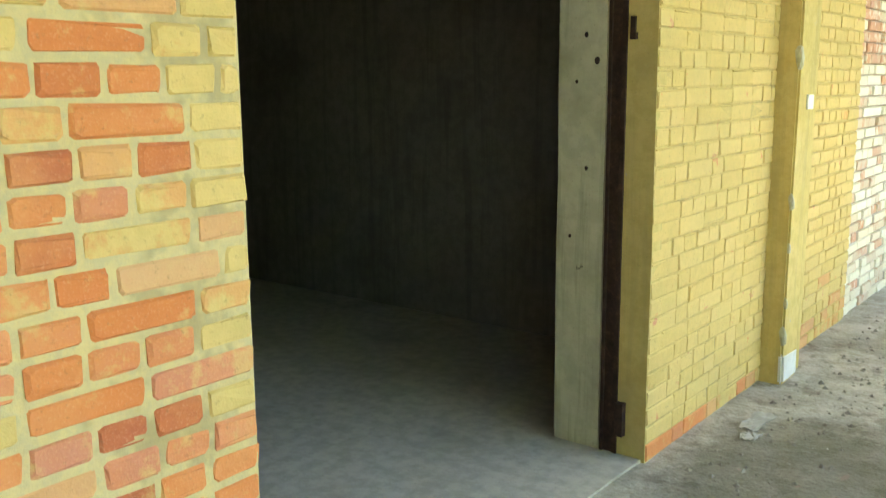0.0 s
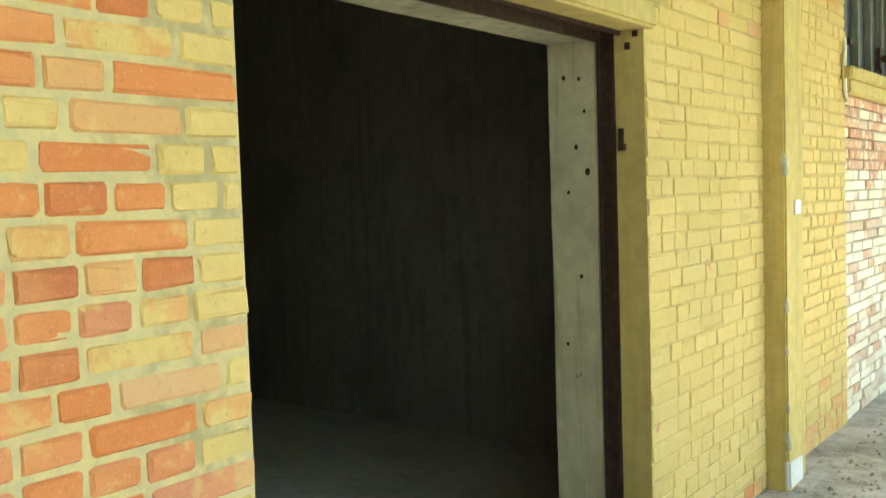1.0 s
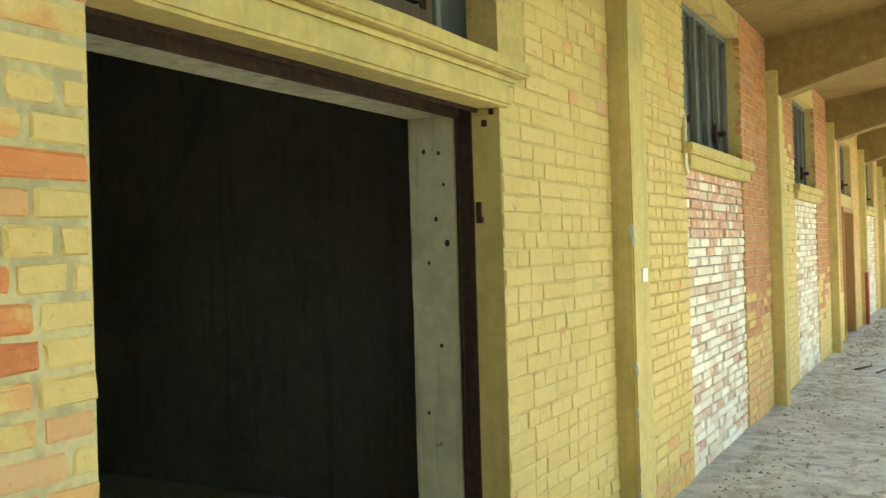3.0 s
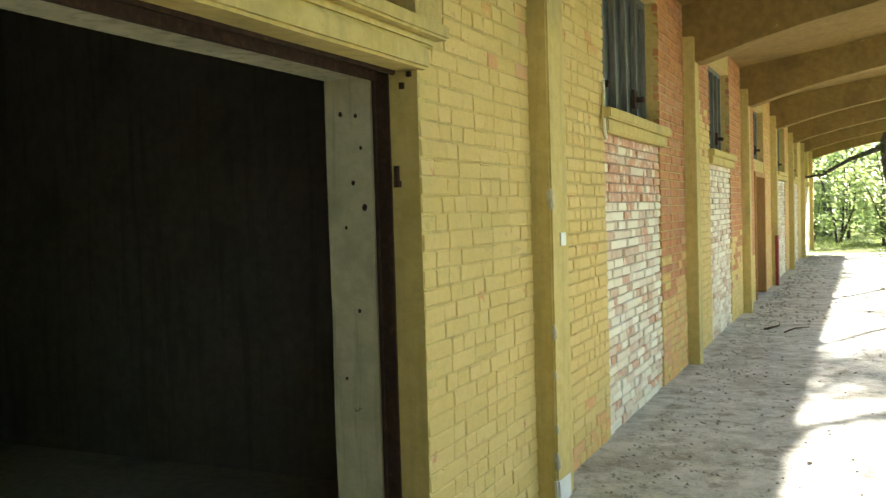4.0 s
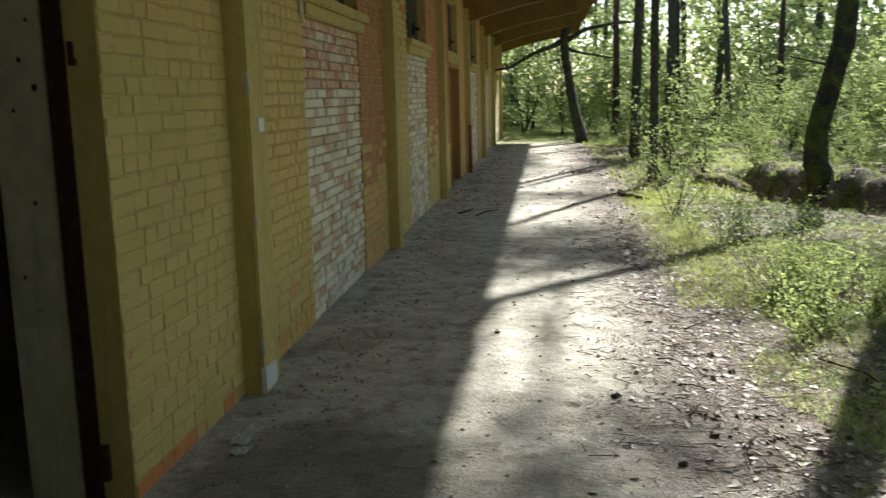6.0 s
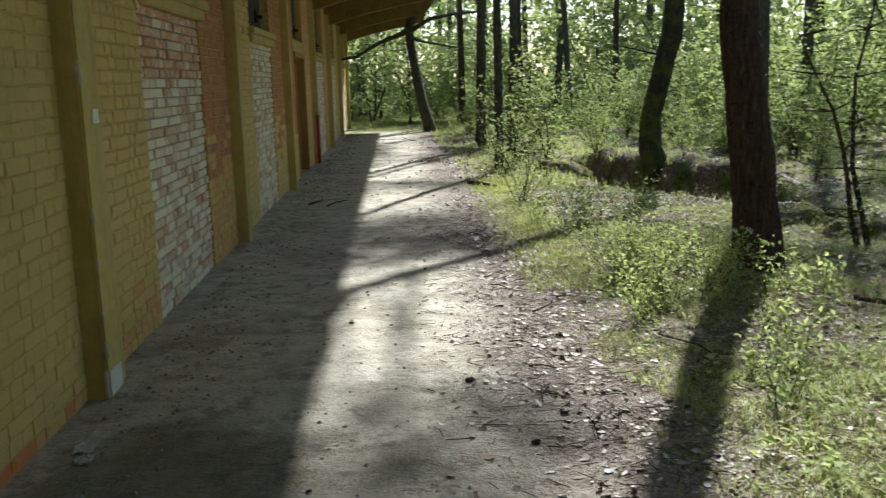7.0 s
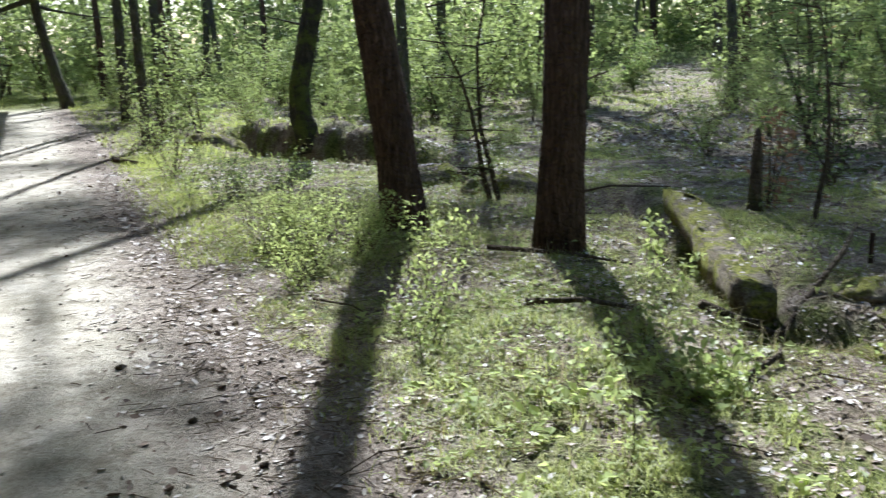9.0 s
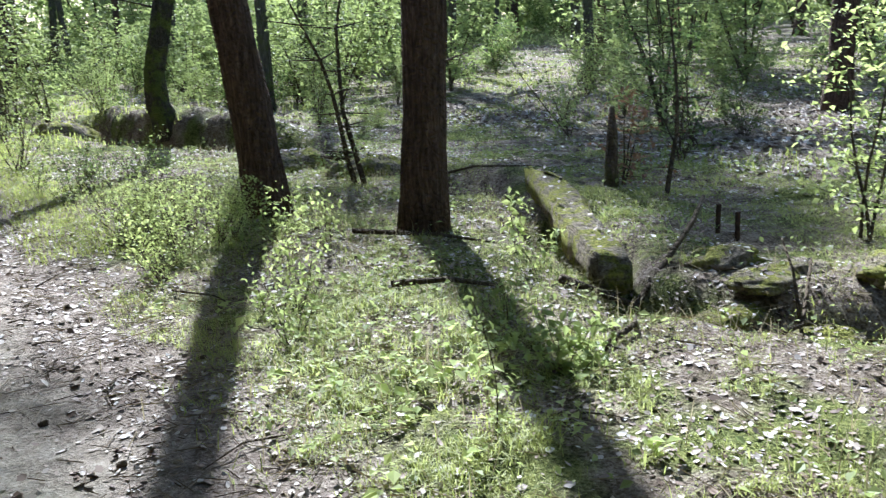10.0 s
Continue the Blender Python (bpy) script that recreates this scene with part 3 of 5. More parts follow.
part("reveal", boxes((-0.128, -0.004, 3.815, 3.90, 0.0, 2.13), rough=0.004, cuts=4), PAINTED_CONCRETE, lint, "dark ochre reveal")
part("hinge", boxes((-0.112, -0.094, 3.80, 3.815, 1.68, 1.76), (-0.108, -0.085, 3.79, 3.812, 1.675, 1.70), bevel=0.004), RUST, lint, "rusted hinge plate")
part("hinge", boxes((-0.078, -0.060, 3.80, 3.816, 2.06, 2.085), (-0.045, -0.028, 3.80, 3.816, 2.105, 2.126), bevel=0.003), RUST, lint, "rusted hinge stub")
part("hinge", boxes((-0.125, -0.09, 3.78, 3.81, 0.10, 0.24), bevel=0.006), RUST, lint, "rusted hinge plate")


def window(n, y0, y1, z0, z1, mullions=4, open_pane=False):
    """A steel-grey window set back in the wall, with bars, panes and rusty brackets."""
    root = thing("window_%d" % n, (0, (y0 + y1) / 2, z0), "weathered grey window with narrow dusty panes", "window", kind="structure")
    xi, xo, t = -0.17, -0.11, 0.05
    wf = part("window_frame", boxes((xi, xo, y0, y1, z0, z0 + t), (xi, xo, y0, y1, z1 - t, z1), (xi, xo, y0, y0 + t, z0 + t, z1 - t), (xi, xo, y1 - t, y1, z0 + t, z1 - t), bevel=0.004), GREY_WOOD, root)
    step = (y1 - y0 - 2 * t) / (mullions + 1)
    zt = z0 + (z1 - z0) * 0.48
    for i in range(mullions):
        y = y0 + t + step * (i + 1)
        part("mullion", boxes((xi + 0.005, xo + 0.012, y - 0.019, y + 0.019, z0 + t, z1 - t), bevel=0.004), GREY_WOOD, root)
    if n == 1:
        part("transom", boxes((xi + 0.01, xo + 0.006, y0 + t, y1 - t, zt - 0.02, zt + 0.02), bevel=0.004), GREY_WOOD, root)
    for i in range(mullions + 1):
        ya, yb = y0 + t + step * i + 0.02, y0 + t + step * (i + 1) - 0.02
        for za, zb in ((z0 + t, zt - 0.02), (zt + 0.02, z1 - t)) if n == 1 else ((z0 + t, z1 - t),):
            if open_pane and i == 1 and za > z0 + t:
                continue
            part("pane", boxes((xi + 0.022, xi + 0.028, ya, yb, za, zb)), GLASS, root)
    for y in (y0 + (y1 - y0) * 0.12, y0 + (y1 - y0) * 0.72):
        part("bracket", boxes((xo, -0.015, y - 0.03, y + 0.03, z0 + 0.17, z0 + 0.21), (xo, xo + 0.03, y - 0.05, y + 0.05, z0 + 0.12, z0 + 0.27), bevel=0.006), RUST, wf, "rusty iron bracket")
    return root


def sill(parent, y0, y1, z):
    part("window_sill", boxes((-0.12, 0.07, y0, y1, z - 0.075, z), (-0.12, 0.04, y0 + 0.06, y1 - 0.06, z - 0.165, z - 0.075), bevel=0.010, rough=0.004, cuts=4), PAINTED_CONCRETE, parent, "ochre painted concrete sill")


w0 = window(1, 1.80, 3.90, 2.335, 3.25, 5, True)
part("sash", boxes((-0.10, -0.07, 2.55, 3.42, 2.385, 2.43), (-0.10, -0.07, 2.55, 3.42, 2.62, 2.66), (-0.10, -0.07, 3.38, 3.42, 2.43, 2.62), (-0.10, -0.07, 2.55, 2.59, 2.43, 2.62), bevel=0.004), TIMBER, w0, "dark loose sash rail")


def bay(n, y0, y1, oy0, oy1, zs, zt, infill=True, wall_kind="painted", infill_kind="white", single=False, chooser=None, infill_choose=None):
    """One bay between columns: wall, blocked-up opening, sill and upper window."""
    mort = MORTAR_PAINTED if wall_kind != "bare" else MORTAR_GREY
    w = wall("wall_%d" % (n + 3), "painted brick bay between two columns", [(-0.36, FACE, y0, oy0, -0.1, TOP), (-0.36, FACE, oy1, y1, -0.1, TOP), (-0.36, FACE, oy0, oy1, zt, TOP)], mort)
    win = window(n, oy0, oy1, zs, zt)
    sill(win, oy0 - 0.10, oy1 + 0.16, zs)
    ch = chooser or (lambda y, z, r: wall_kind)
    brickwork(w, y0, oy0, 0.0, TOP, ch, n * 10 + 1, single=single, long_share=0.45)
    brickwork(w, oy1, y1, 0.0, TOP, ch, n * 10 + 2, single=single and n < 3, long_share=0.75)
    if infill:
        iw = wall("infill_wall_%d" % n, "opening blocked with rough whitewashed bricks", [(-0.30, -0.03, oy0, oy1, -0.1, zs - 0.075)], MORTAR_WHITE)
        brickwork(iw, oy0 + 0.01, oy1 - 0.01, 0.0, zs - 0.165, infill_choose or (lambda y, z, r: infill_kind), n * 10 + 3, face=-0.012, pitch=0.066, long_share=0.55, single=single and n < 3, proud=0.009)
    return w


def right_of_panel(y, z, r):
    """Painted near the column foot and on the left side, worn to brick above."""
    if y < 7.5:
        return "worn" if z < 0.1 + 0.12 * r.random() else ("painted" if r.random() < 0.97 else "worn")
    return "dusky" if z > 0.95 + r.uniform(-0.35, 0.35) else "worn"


bay(2, 5.4, 9.65, 6.63, 8.47, 2.24, 3.30, single=True, chooser=right_of_panel,
    infill_choose=lambda y, z, r: ("reddish" if r.random() < 0.9 else "white") if z > 1.56 else ("white" if r.random() < 0.9 else "reddish"))
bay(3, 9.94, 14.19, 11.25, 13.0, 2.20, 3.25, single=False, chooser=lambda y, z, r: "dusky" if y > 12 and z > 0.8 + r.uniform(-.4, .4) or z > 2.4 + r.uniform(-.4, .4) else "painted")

# the door bay
w = wall("wall_7", "painted brick bay with a doorway", [(-0.36, FACE, 14.48, 15.85, -0.1, TOP), (-0.36, FACE, 17.45, 18.73, -0.1, TOP), (-0.36, FACE, 15.85, 17.45, 3.15, TOP), (-0.36, FACE, 15.85, 17.45, 2.08, 2.28)], MORTAR_PAINTED)
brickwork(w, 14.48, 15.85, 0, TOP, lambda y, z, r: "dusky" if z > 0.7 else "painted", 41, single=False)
brickwork(w, 17.45, 18.73, 0, TOP, lambda y, z, r: "worn", 42, single=False)
window(4, 15.85, 17.45, 2.28, 3.15, 3)
d = thing("door_2", (0, 16.65, 0), "dark wooden door standing in a timber frame", "door", kind="structure")
part("door_frame", boxes((-0.22, 0.02, 17.37, 17.448, 0.012, 2.08), (-0.22, 0.02, 15.852, 15.93, 0.012, 2.08), (-0.22, 0.02, 15.93, 17.37, 2.0, 2.08), bevel=0.006), WARM_TIMBER, d, "orange-brown timber frame")
for i in range(9):
    board = part("board", boxes((-0.20, -0.165, 15.935 + i * 0.159, 16.09 + i * 0.159, 0.02, 1.99), bevel=0.004), TIMBER, d)
part("door_handle", boxes((-0.165, -0.11, 17.18, 17.21, 0.98, 1.10), bevel=0.008), RUST, board)

bay(5, 19.02, 23.27, 19.95, 22.2, 2.20, 3.20, chooser=lambda y, z, r: "worn")
bay(6, 23.56, 27.81, 24.6, 26.6, 2.20, 3.20)
bay(7, 28.10, 32.35, 29.2, 31.4, 2.20, 3.20)

# near piers, brick by brick
brickwork(right_wall, 3.82, 5.11, 0.0, 2.235, lambda y, z, r: ("bare" if r.random() < 0.6 else "worn") if z < 0.07 or (y < 3.93 and z < 0.5 and r.random() < 0.22) else ("painted" if r.random() < 0.985 else "worn"), 1, long_share=0.42, joint=0.007, proud=0.0028, chamfer=0.004)
brickwork(right_wall, 4.07, 5.11, 2.235, 2.76, lambda y, z, r: "painted" if r.random() < 0.85 else "worn", 2, long_share=0.42, joint=0.007, proud=0.0028, chamfer=0.004)
brickwork(left_wall, 0.72, 1.86, 0.0, 2.55, lambda y, z, r: ("painted" if r.random() < 0.7 else "worn") if y > 1.76 - 0.08 * r.random() and z > 0.75 else "painted" if r.random() < 0.03 + 0.12 * (z > 1.5) else ("worn" if r.random() < 0.14 + 0.3 * (z > 1.5) else "bare"), 3, long_share=0.30, joint=0.0125, chamfer=0.007, proud=0.003)
brickwork(over_wall, 1.86, 3.82, 3.25, TOP, lambda y, z, r: "painted", 4, single=False)

# plate on the near column, conduit, debris
sp = thing("switch_plate", (0.11, 5.27, 1.40), "small square white plate fixed to the column", "plate")
part("plate", boxes((0.1095, 0.118, 5.235, 5.322, 1.375, 1.445), bevel=0.003), WHITE_PLATE, sp)
cb = thing("cable", (0.0, 6.56, 2.1), "thin painted cable looping beside the sill", "cable")
bm = bmesh.new()
tube(bm, [(0.012, 6.60, 2.36), (0.018, 6.53, 2.33), (0.018, 6.51, 2.22), (0.018, 6.52, 2.08), (0.012, 6.60, 2.03)], [0.008] * 5, 6)
part("cord", bm, PAINTED_CONCRETE, cb, smooth=True)


def conduit(line, label):
    bm = bmesh.new()
    tube(bm, line, [0.009] * len(line), 8)
    tagged(part("conduit", bm, WHITE_PLATE, smooth=True), label, "conduit")


conduit([(-0.05, 6.615, 2.40), (0.012, 6.59, 2.42), (0.016, 6.575, 2.36), (0.016, 6.57, 2.25), (0.016, 6.575, 2.12), (0.014, 6.60, 2.06), (0.004, 6.66, 2.045)], "pale conduit bent round the window sill")


def crumpled(name, at, size, label, seed):
    bm = bmesh.new()
    bmesh.ops.create_grid(bm, x_segments=9, y_segments=7, size=0.5)
    for v in bm.verts:
        n = noise.noise_vector(v.co * 3 + Vector((seed, 0, 0)))
        v.co = Vector((v.co.x * size[0] + n.x * 0.02, v.co.y * size[1] + n.y * 0.03, 0.008 + abs(n.z) * 0.02)) + Vector(at)
    bmesh.ops.solidify(bm, geom=bm.faces[:], thickness=0.004)
    return tagged(part(name, bm, PAPER), label, "debris")


crumpled("plaster_flake", (0.20, 4.52, 0.0), (0.09, 0.24), "pale crumpled sheet lying beside the wall", 1)
crumpled("plaster_flake", (0.24, 4.33, 0.0), (0.07, 0.09), "pale broken flake lying beside the wall", 5)

# ---- trees ----
def bent(p0, p1, n, sag, rng):
    a, b = Vector(p0), Vector(p1)
    off = Vector((rng.uniform(-1, 1), rng.uniform(-1, 1), rng.uniform(-0.4, 0.6))) * sag
    return [a.lerp(b, i / n) + off * math.sin(math.pi * i / n) + Vector((rng.uniform(-1, 1), rng.uniform(-1, 1), 0)) * sag * 0.12 for i in range(n + 1)]


def crown_points(tips, per_tip, spread_r, rng):
    T = np.array(tips)
    P = np.repeat(T, per_tip, 0)
    return P + rng.normal(0, 1, P.shape) * np.array([spread_r, spread_r, spread_r * 0.7])


def add_leaves(parent, P, size, material, rng, name="crown", flat=0.2, slim=0.6):
    V, F = leaf_arrays(P, size, rng, flat, slim)
    ob = new(name, array_mesh(name, V, F, material))
    tagged(ob, kind="stuff")
    return hang(ob, parent)


def trunk_tree(name, label, path, radii, bark_mat, seed, crown=None, stubs=(), flare=True, limb_from=5.5, sides=14):
    """A tree of a measured trunk line; crown: (material, tips, leaves a tip, reach, leaf size)."""
    rng = random.Random(seed)
    g = np.random.default_rng(seed)
    root = thing(name, path[0], label, "tree", "trees of the wood")
    bm = bmesh.new()
    pts, rad = [], []
    for i in range(len(path) - 1):
        a, b = Vector(path[i]), Vector(path[i + 1])
        n = max(2, int((b - a).length / 0.25))
        n = min(n, 14)
        for j in range(n):
            t = j / n
            pts.append(a.lerp(b, t))
            rad.append(radii[i] * (1 - t) + radii[i + 1] * t)
    pts.append(Vector(path[-1])), rad.append(radii[-1])
    if flare:
        z0 = pts[0].z
        rad = [r * (1 + 0.28 * math.exp(-((p.z - z0) / 0.16))) for p, r in zip(pts, rad)]
    pts[0] = pts[0] - Vector((0, 0, 0.15))
    tube(bm, pts, rad, sides, 0.16)
    part("trunk", bm, bark_mat, root, smooth=True)
    for z, az, length, r in stubs:
        k2 = min(range(len(pts)), key=lambda i: abs(pts[i].z - z))
        bm = bmesh.new()
        tip = pts[k2] + Vector((math.cos(az), math.sin(az), 0.25)) * length
        tube(bm, bent(pts[k2], tip, 4, length * 0.08, rng), [r, r * 0.8, r * 0.6, r * 0.4, r * 0.2], 6)
        part("branch", bm, bark_mat, root, smooth=True)
    if crown:
        mat, n_limbs, per_tip, reach, size = crown
        top = pts[-1].z
        bm = bmesh.new()
        tips = []
        for i in range(n_limbs):
            z = limb_from + (top - limb_from) * (i + rng.random()) / n_limbs
            q = pts[min(range(len(pts)), key=lambda j: abs(pts[j].z - z))]
            az, ln = rng.uniform(0, 6.28), reach * (1.15 - 0.6 * (z - limb_from) / max(0.1, top - limb_from)) * rng.uniform(0.6, 1.1)
            tip = q + Vector((math.cos(az), math.sin(az), rng.uniform(-0.05, 0.5))) * ln
            line = bent(q, tip, 5, ln * 0.1, rng)
            tube(bm, line, [0.05, 0.042, 0.034, 0.026, 0.018, 0.008], 5)
            for j in (2, 3, 4, 5):
                for s in range(3):
                    tw = line[j] + Vector((rng.uniform(-1, 1), rng.uniform(-1, 1), rng.uniform(-0.4, 0.6))) * ln * 0.28
                    tube(bm, [line[j], tw], [0.011, 0.003], 3)
                    tips.append(tw), tips.append(line[j].lerp(tw, 0.55))
        tagged(part("branchwork", bm, bark_mat, root), kind="stuff")
        add_leaves(root, crown_points(tips, per_tip, reach * 0.13, g), size, mat, g)
    return root


def gz(x, y):
    return ground_height(x, y)


trunk_tree("pine_tree", "dark red-brown pine trunk leaning slightly", [(4.47, 7.62, gz(4.47, 7.62)), (4.40, 7.66, 0.85), (4.26, 7.68, 1.9), (4.25, 7.64, 3.4), (4.2, 7.7, 9.0), (4.2, 7.8, 13.0)],
           [0.185, 0.168, 0.148, 0.135, 0.10, 0.03], PINE_BARK, 11, (NEEDLE, 16, 30, 3.1, 0.17), limb_from=7.0)
trunk_tree("pine_tree", "thick straight dark pine trunk", [(5.13, 6.25, gz(5.13, 6.25)), (5.17, 6.22, 0.86), (5.19, 6.21, 1.7), (5.15, 6.25, 5.0), (5.2, 6.2, 13.0)],
           [0.175, 0.165, 0.155, 0.13, 0.04], PINE_BARK, 12, (NEEDLE, 16, 30, 3.1, 0.17), stubs=((1.05, 0.3, 0.5, 0.016), (1.62, 0.6, 1.0, 0.02), (1.15, 3.6, 0.3, 0.012), (0.8, 0.2, 0.25, 0.014)), limb_from=7.0)
birch = trunk_tree("birch_tree", "crooked mossy grey trunk on a rooted bank", [(5.55, 14.1, 0.1), (5.43, 14.13, 0.45), (5.42, 14.13, 0.9), (5.56, 14.11, 1.5), (5.70, 14.08, 2.1), (5.73, 14.0, 2.8), (5.4, 14.0, 3.7), (4.95, 14.0, 4.7), (4.35, 14.6, 6.8), (3.95, 15.1, 9.0), (3.8, 15.5, 13.0)],
           [0.19, 0.17, 0.155, 0.15, 0.15, 0.14, 0.125, 0.11, 0.09, 0.07, 0.03], MOSSY_BARK, 13, (LEAF, 15, 13, 2.0, 0.085), limb_from=8.4, stubs=((1.7, 2.6, 0.9, 0.02),))
far_tree = trunk_tree("leaning_tree", "dark leaning tree with a long crooked bough at the walk's end", [(2.75, 29.25, 0), (2.52, 29.28, 0.8), (2.35, 29.3, 1.66), (2.20, 29.32, 2.6), (2.15, 29.32, 3.2), (2.5, 29.3, 4.2), (3.4, 29.2, 6.0), (4.2, 29.0, 9.0)],
                      [0.17, 0.16, 0.145, 0.13, 0.13, 0.09, 0.06, 0.02], GREY_BARK, 14, (LEAF, 10, 16, 1.8, 0.09), limb_from=6.0)
for line, r in (([(2.15, 29.32, 3.1), (1.93, 29.35, 3.0), (1.23, 29.43, 2.75), (0.5, 29.5, 2.35), (-0.6, 29.7, 2.2)], 0.10), ([(2.15, 29.32, 3.05), (2.81, 29.24, 3.43), (3.67, 29.14, 3.57), (4.6, 29.0, 3.6)], 0.085),
                ([(2.25, 29.3, 2.85), (2.61, 29.27, 2.74), (3.47, 29.17, 2.57), (4.1, 29.1, 2.5)], 0.05)):
    bm = bmesh.new()
    tube(bm, line, [r * (1 - 0.75 * i / (len(line) - 1)) for i in range(len(line))], 8, 0.2)
    part("bough", bm, GREY_BARK, far_tree, smooth=True)
verge_trees = []
# the tree at 8.25, 16.9 is added for shade, hidden behind a pine
for i, (x, y, h, r, lean, m, seed) in enumerate((
        (3.42, 16.5, 9, 0.085, 0.0, GREY_BARK, 21), (3.65, 22.3, 13, 0.125, 0.02, GREY_BARK, 22), (4.65, 23.9, 12, 0.13, 0.01, GREY_BARK, 23), (7.5, 31.0, 13, 0.115, -0.05, GREY_BARK, 24),
        (9.6, 33.5, 14, 0.12, 0.02, PINE_BARK, 25), (10.2, 30.0, 12, 0.13, 0.16, GREY_BARK, 26), (6.4, 35.0, 14, 0.16, -0.02, PINE_BARK, 27), (8.25, 16.9, 15.5, 0.12, 0.0, GREY_BARK, 28), (4.1, 34.0, 13, 0.14, 0.0, PINE_BARK, 29))):
    z = gz(x, y)
    tree = trunk_tree("pine_tree" if m is PINE_BARK else "forest_tree", "slender dark trunk among spring undergrowth", [(x, y, z), (x + lean * 1.5, y, z + 1.5), (x + lean * 4, y + 0.1, z + 4), (x + lean * h * 0.8, y, z + h)], [r, r * 0.9, r * 0.75, 0.03], m, seed,
               (LEAF if i % 2 else NEEDLE, 8, 12, 1.6, 0.10) if h < 15 else (LEAF, 9, 11, 1.8, 0.10), limb_from=h * (0.68 if h < 15 else 0.74), sides=10)
    verge_trees.append(tree)


def leafy_bough(tree, start, end, r, clumps, per, seed, spread_r=0.35, size=0.085, bark_mat=GREY_BARK):
    """A long leafy limb of a tree: bent bough, side twigs and clumps of leaves along its outer part."""
    rng, g2 = random.Random(seed), np.random.default_rng(seed)
    line = bent(start, end, 8, 0.25, rng)
    bm = bmesh.new()
    tube(bm, line, [r * (1 - 0.1 * i) for i in range(9)], 6, 0.2)
    tips = []
    for i in range(clumps):
        q = line[rng.randint(5, 8)]
        tw = q + Vector((rng.uniform(-1, 1), rng.uniform(-1, 1), rng.uniform(-0.35, 0.45))) * 0.75
        tube(bm, [q, q.lerp(tw, 0.5) + Vector((0, 0, 0.05)), tw], [r * 0.3, r * 0.2, 0.003], 4)
        tips += [tw, q.lerp(tw, 0.6)]
    bough = part("bough", bm, bark_mat, tree, smooth=True)
    add_leaves(bough, crown_points(tips, per, spread_r, g2), size, LEAF, g2, "foliage")


# limbs out of view, added so that their leaf shade dapples the walk
leafy_bough(birch, (4.5, 14.45, 6.2), (5.8, 11.9, 9.6), 0.05, 22, 26, 301)
leafy_bough(birch, (4.4, 14.55, 6.6), (5.5, 12.6, 9.3), 0.04, 22, 32, 302)
leafy_bough(birch, (4.3, 14.65, 7.0), (6.5, 12.2, 10.2), 0.05, 18, 17, 303)
leafy_bough(birch, (4.35, 14.6, 6.8), (5.3, 12.2, 9.2), 0.04, 22, 34, 304)
leafy_bough(verge_trees[0], (3.42, 16.5, 6.2), (5.6, 17.0, 7.4), 0.035, 26, 46, 305)
leafy_bough(verge_trees[0], (3.42, 16.5, 6.6), (5.3, 18.6, 7.6), 0.035, 26, 46, 306)
leafy_bough(verge_trees[0], (3.42, 16.5, 5.4), (4.9, 15.6, 6.4), 0.03, 18, 36, 307)
leafy_bough(verge_trees[1], (3.7, 22.3, 6.5), (5.4, 22.2, 7.6), 0.04, 14, 26, 308)
leafy_bough(verge_trees[7], (8.25, 16.9, 7.5), (6.9, 15.6, 7.9), 0.045, 16, 26, 309)


# ---- undergrowth ----
def shrub_mesh(seed, h, stems, leaves, size, spread_r, leafmat, name, label, category="bush", stem_r=0.012, layered=False):
    """A many-stemmed shrub at the origin: stems, twigs and loose leaves."""
    rng, g = random.Random(seed), np.random.default_rng(seed)
    root = thing(name, (0, 0, 0), label, category, "undergrowth")
    bm = bmesh.new()
    tips = []
    for s in range(stems):
        az, out = rng.uniform(0, 6.28), spread_r * rng.uniform(0.15, 1.0)
        top = Vector((math.cos(az) * out, math.sin(az) * out, h * rng.uniform(0.55, 1.0)))
        line = bent((rng.uniform(-.06, .06), rng.uniform(-.06, .06), -0.05), top, 6, h * 0.06, rng)
        tube(bm, line, [stem_r * (1 - 0.13 * i) for i in range(7)], 5)
        for j in range(1, 7):
            for q in range(3 if h > 1 else 2):
                a2, ln = rng.uniform(0, 6.28), h * (rng.uniform(0.08, 0.24) if stems > 2 else rng.uniform(0.04, 0.13))
                tw = line[j] + Vector((math.cos(a2), math.sin(a2), rng.uniform(-0.1, 0.25) if layered else rng.uniform(-0.2, 0.9))) * ln
                tube(bm, [line[j], tw], [stem_r * 0.38, stem_r * 0.12], 3)
                tips += [tw, line[j].lerp(tw, 0.75), line[j].lerp(tw, 0.45)]
    tagged(part("branchwork", bm, TWIG, root), kind="stuff")
    per = max(1, int(leaves / len(tips)))
    P = crown_points(tips, per, h * 0.035 + 0.012, g)
    add_leaves(root, P, size, leafmat, g, "foliage", 0.45 if layered else 0.2)
    return root


far_variants = [
    shrub_mesh(5, 2.6, 4, 1000, 0.12, 1.1, LEAF, "bush", "light green spring bush back in the wood", layered=True, stem_r=0.02),
    shrub_mesh(6, 1.6, 4, 800, 0.10, 0.9, LEAF, "bush", "low light green bush back in the wood"),
    shrub_mesh(7, 3.6, 3, 1100, 0.13, 1.2, LEAF, "sapling", "tall leafy sapling back in the wood", "sapling", stem_r=0.028, layered=True),
    shrub_mesh(8, 2.2, 4, 900, 0.11, 1.2, LEAF_SHADED, "bush", "dull green bush back in the wood"),
]
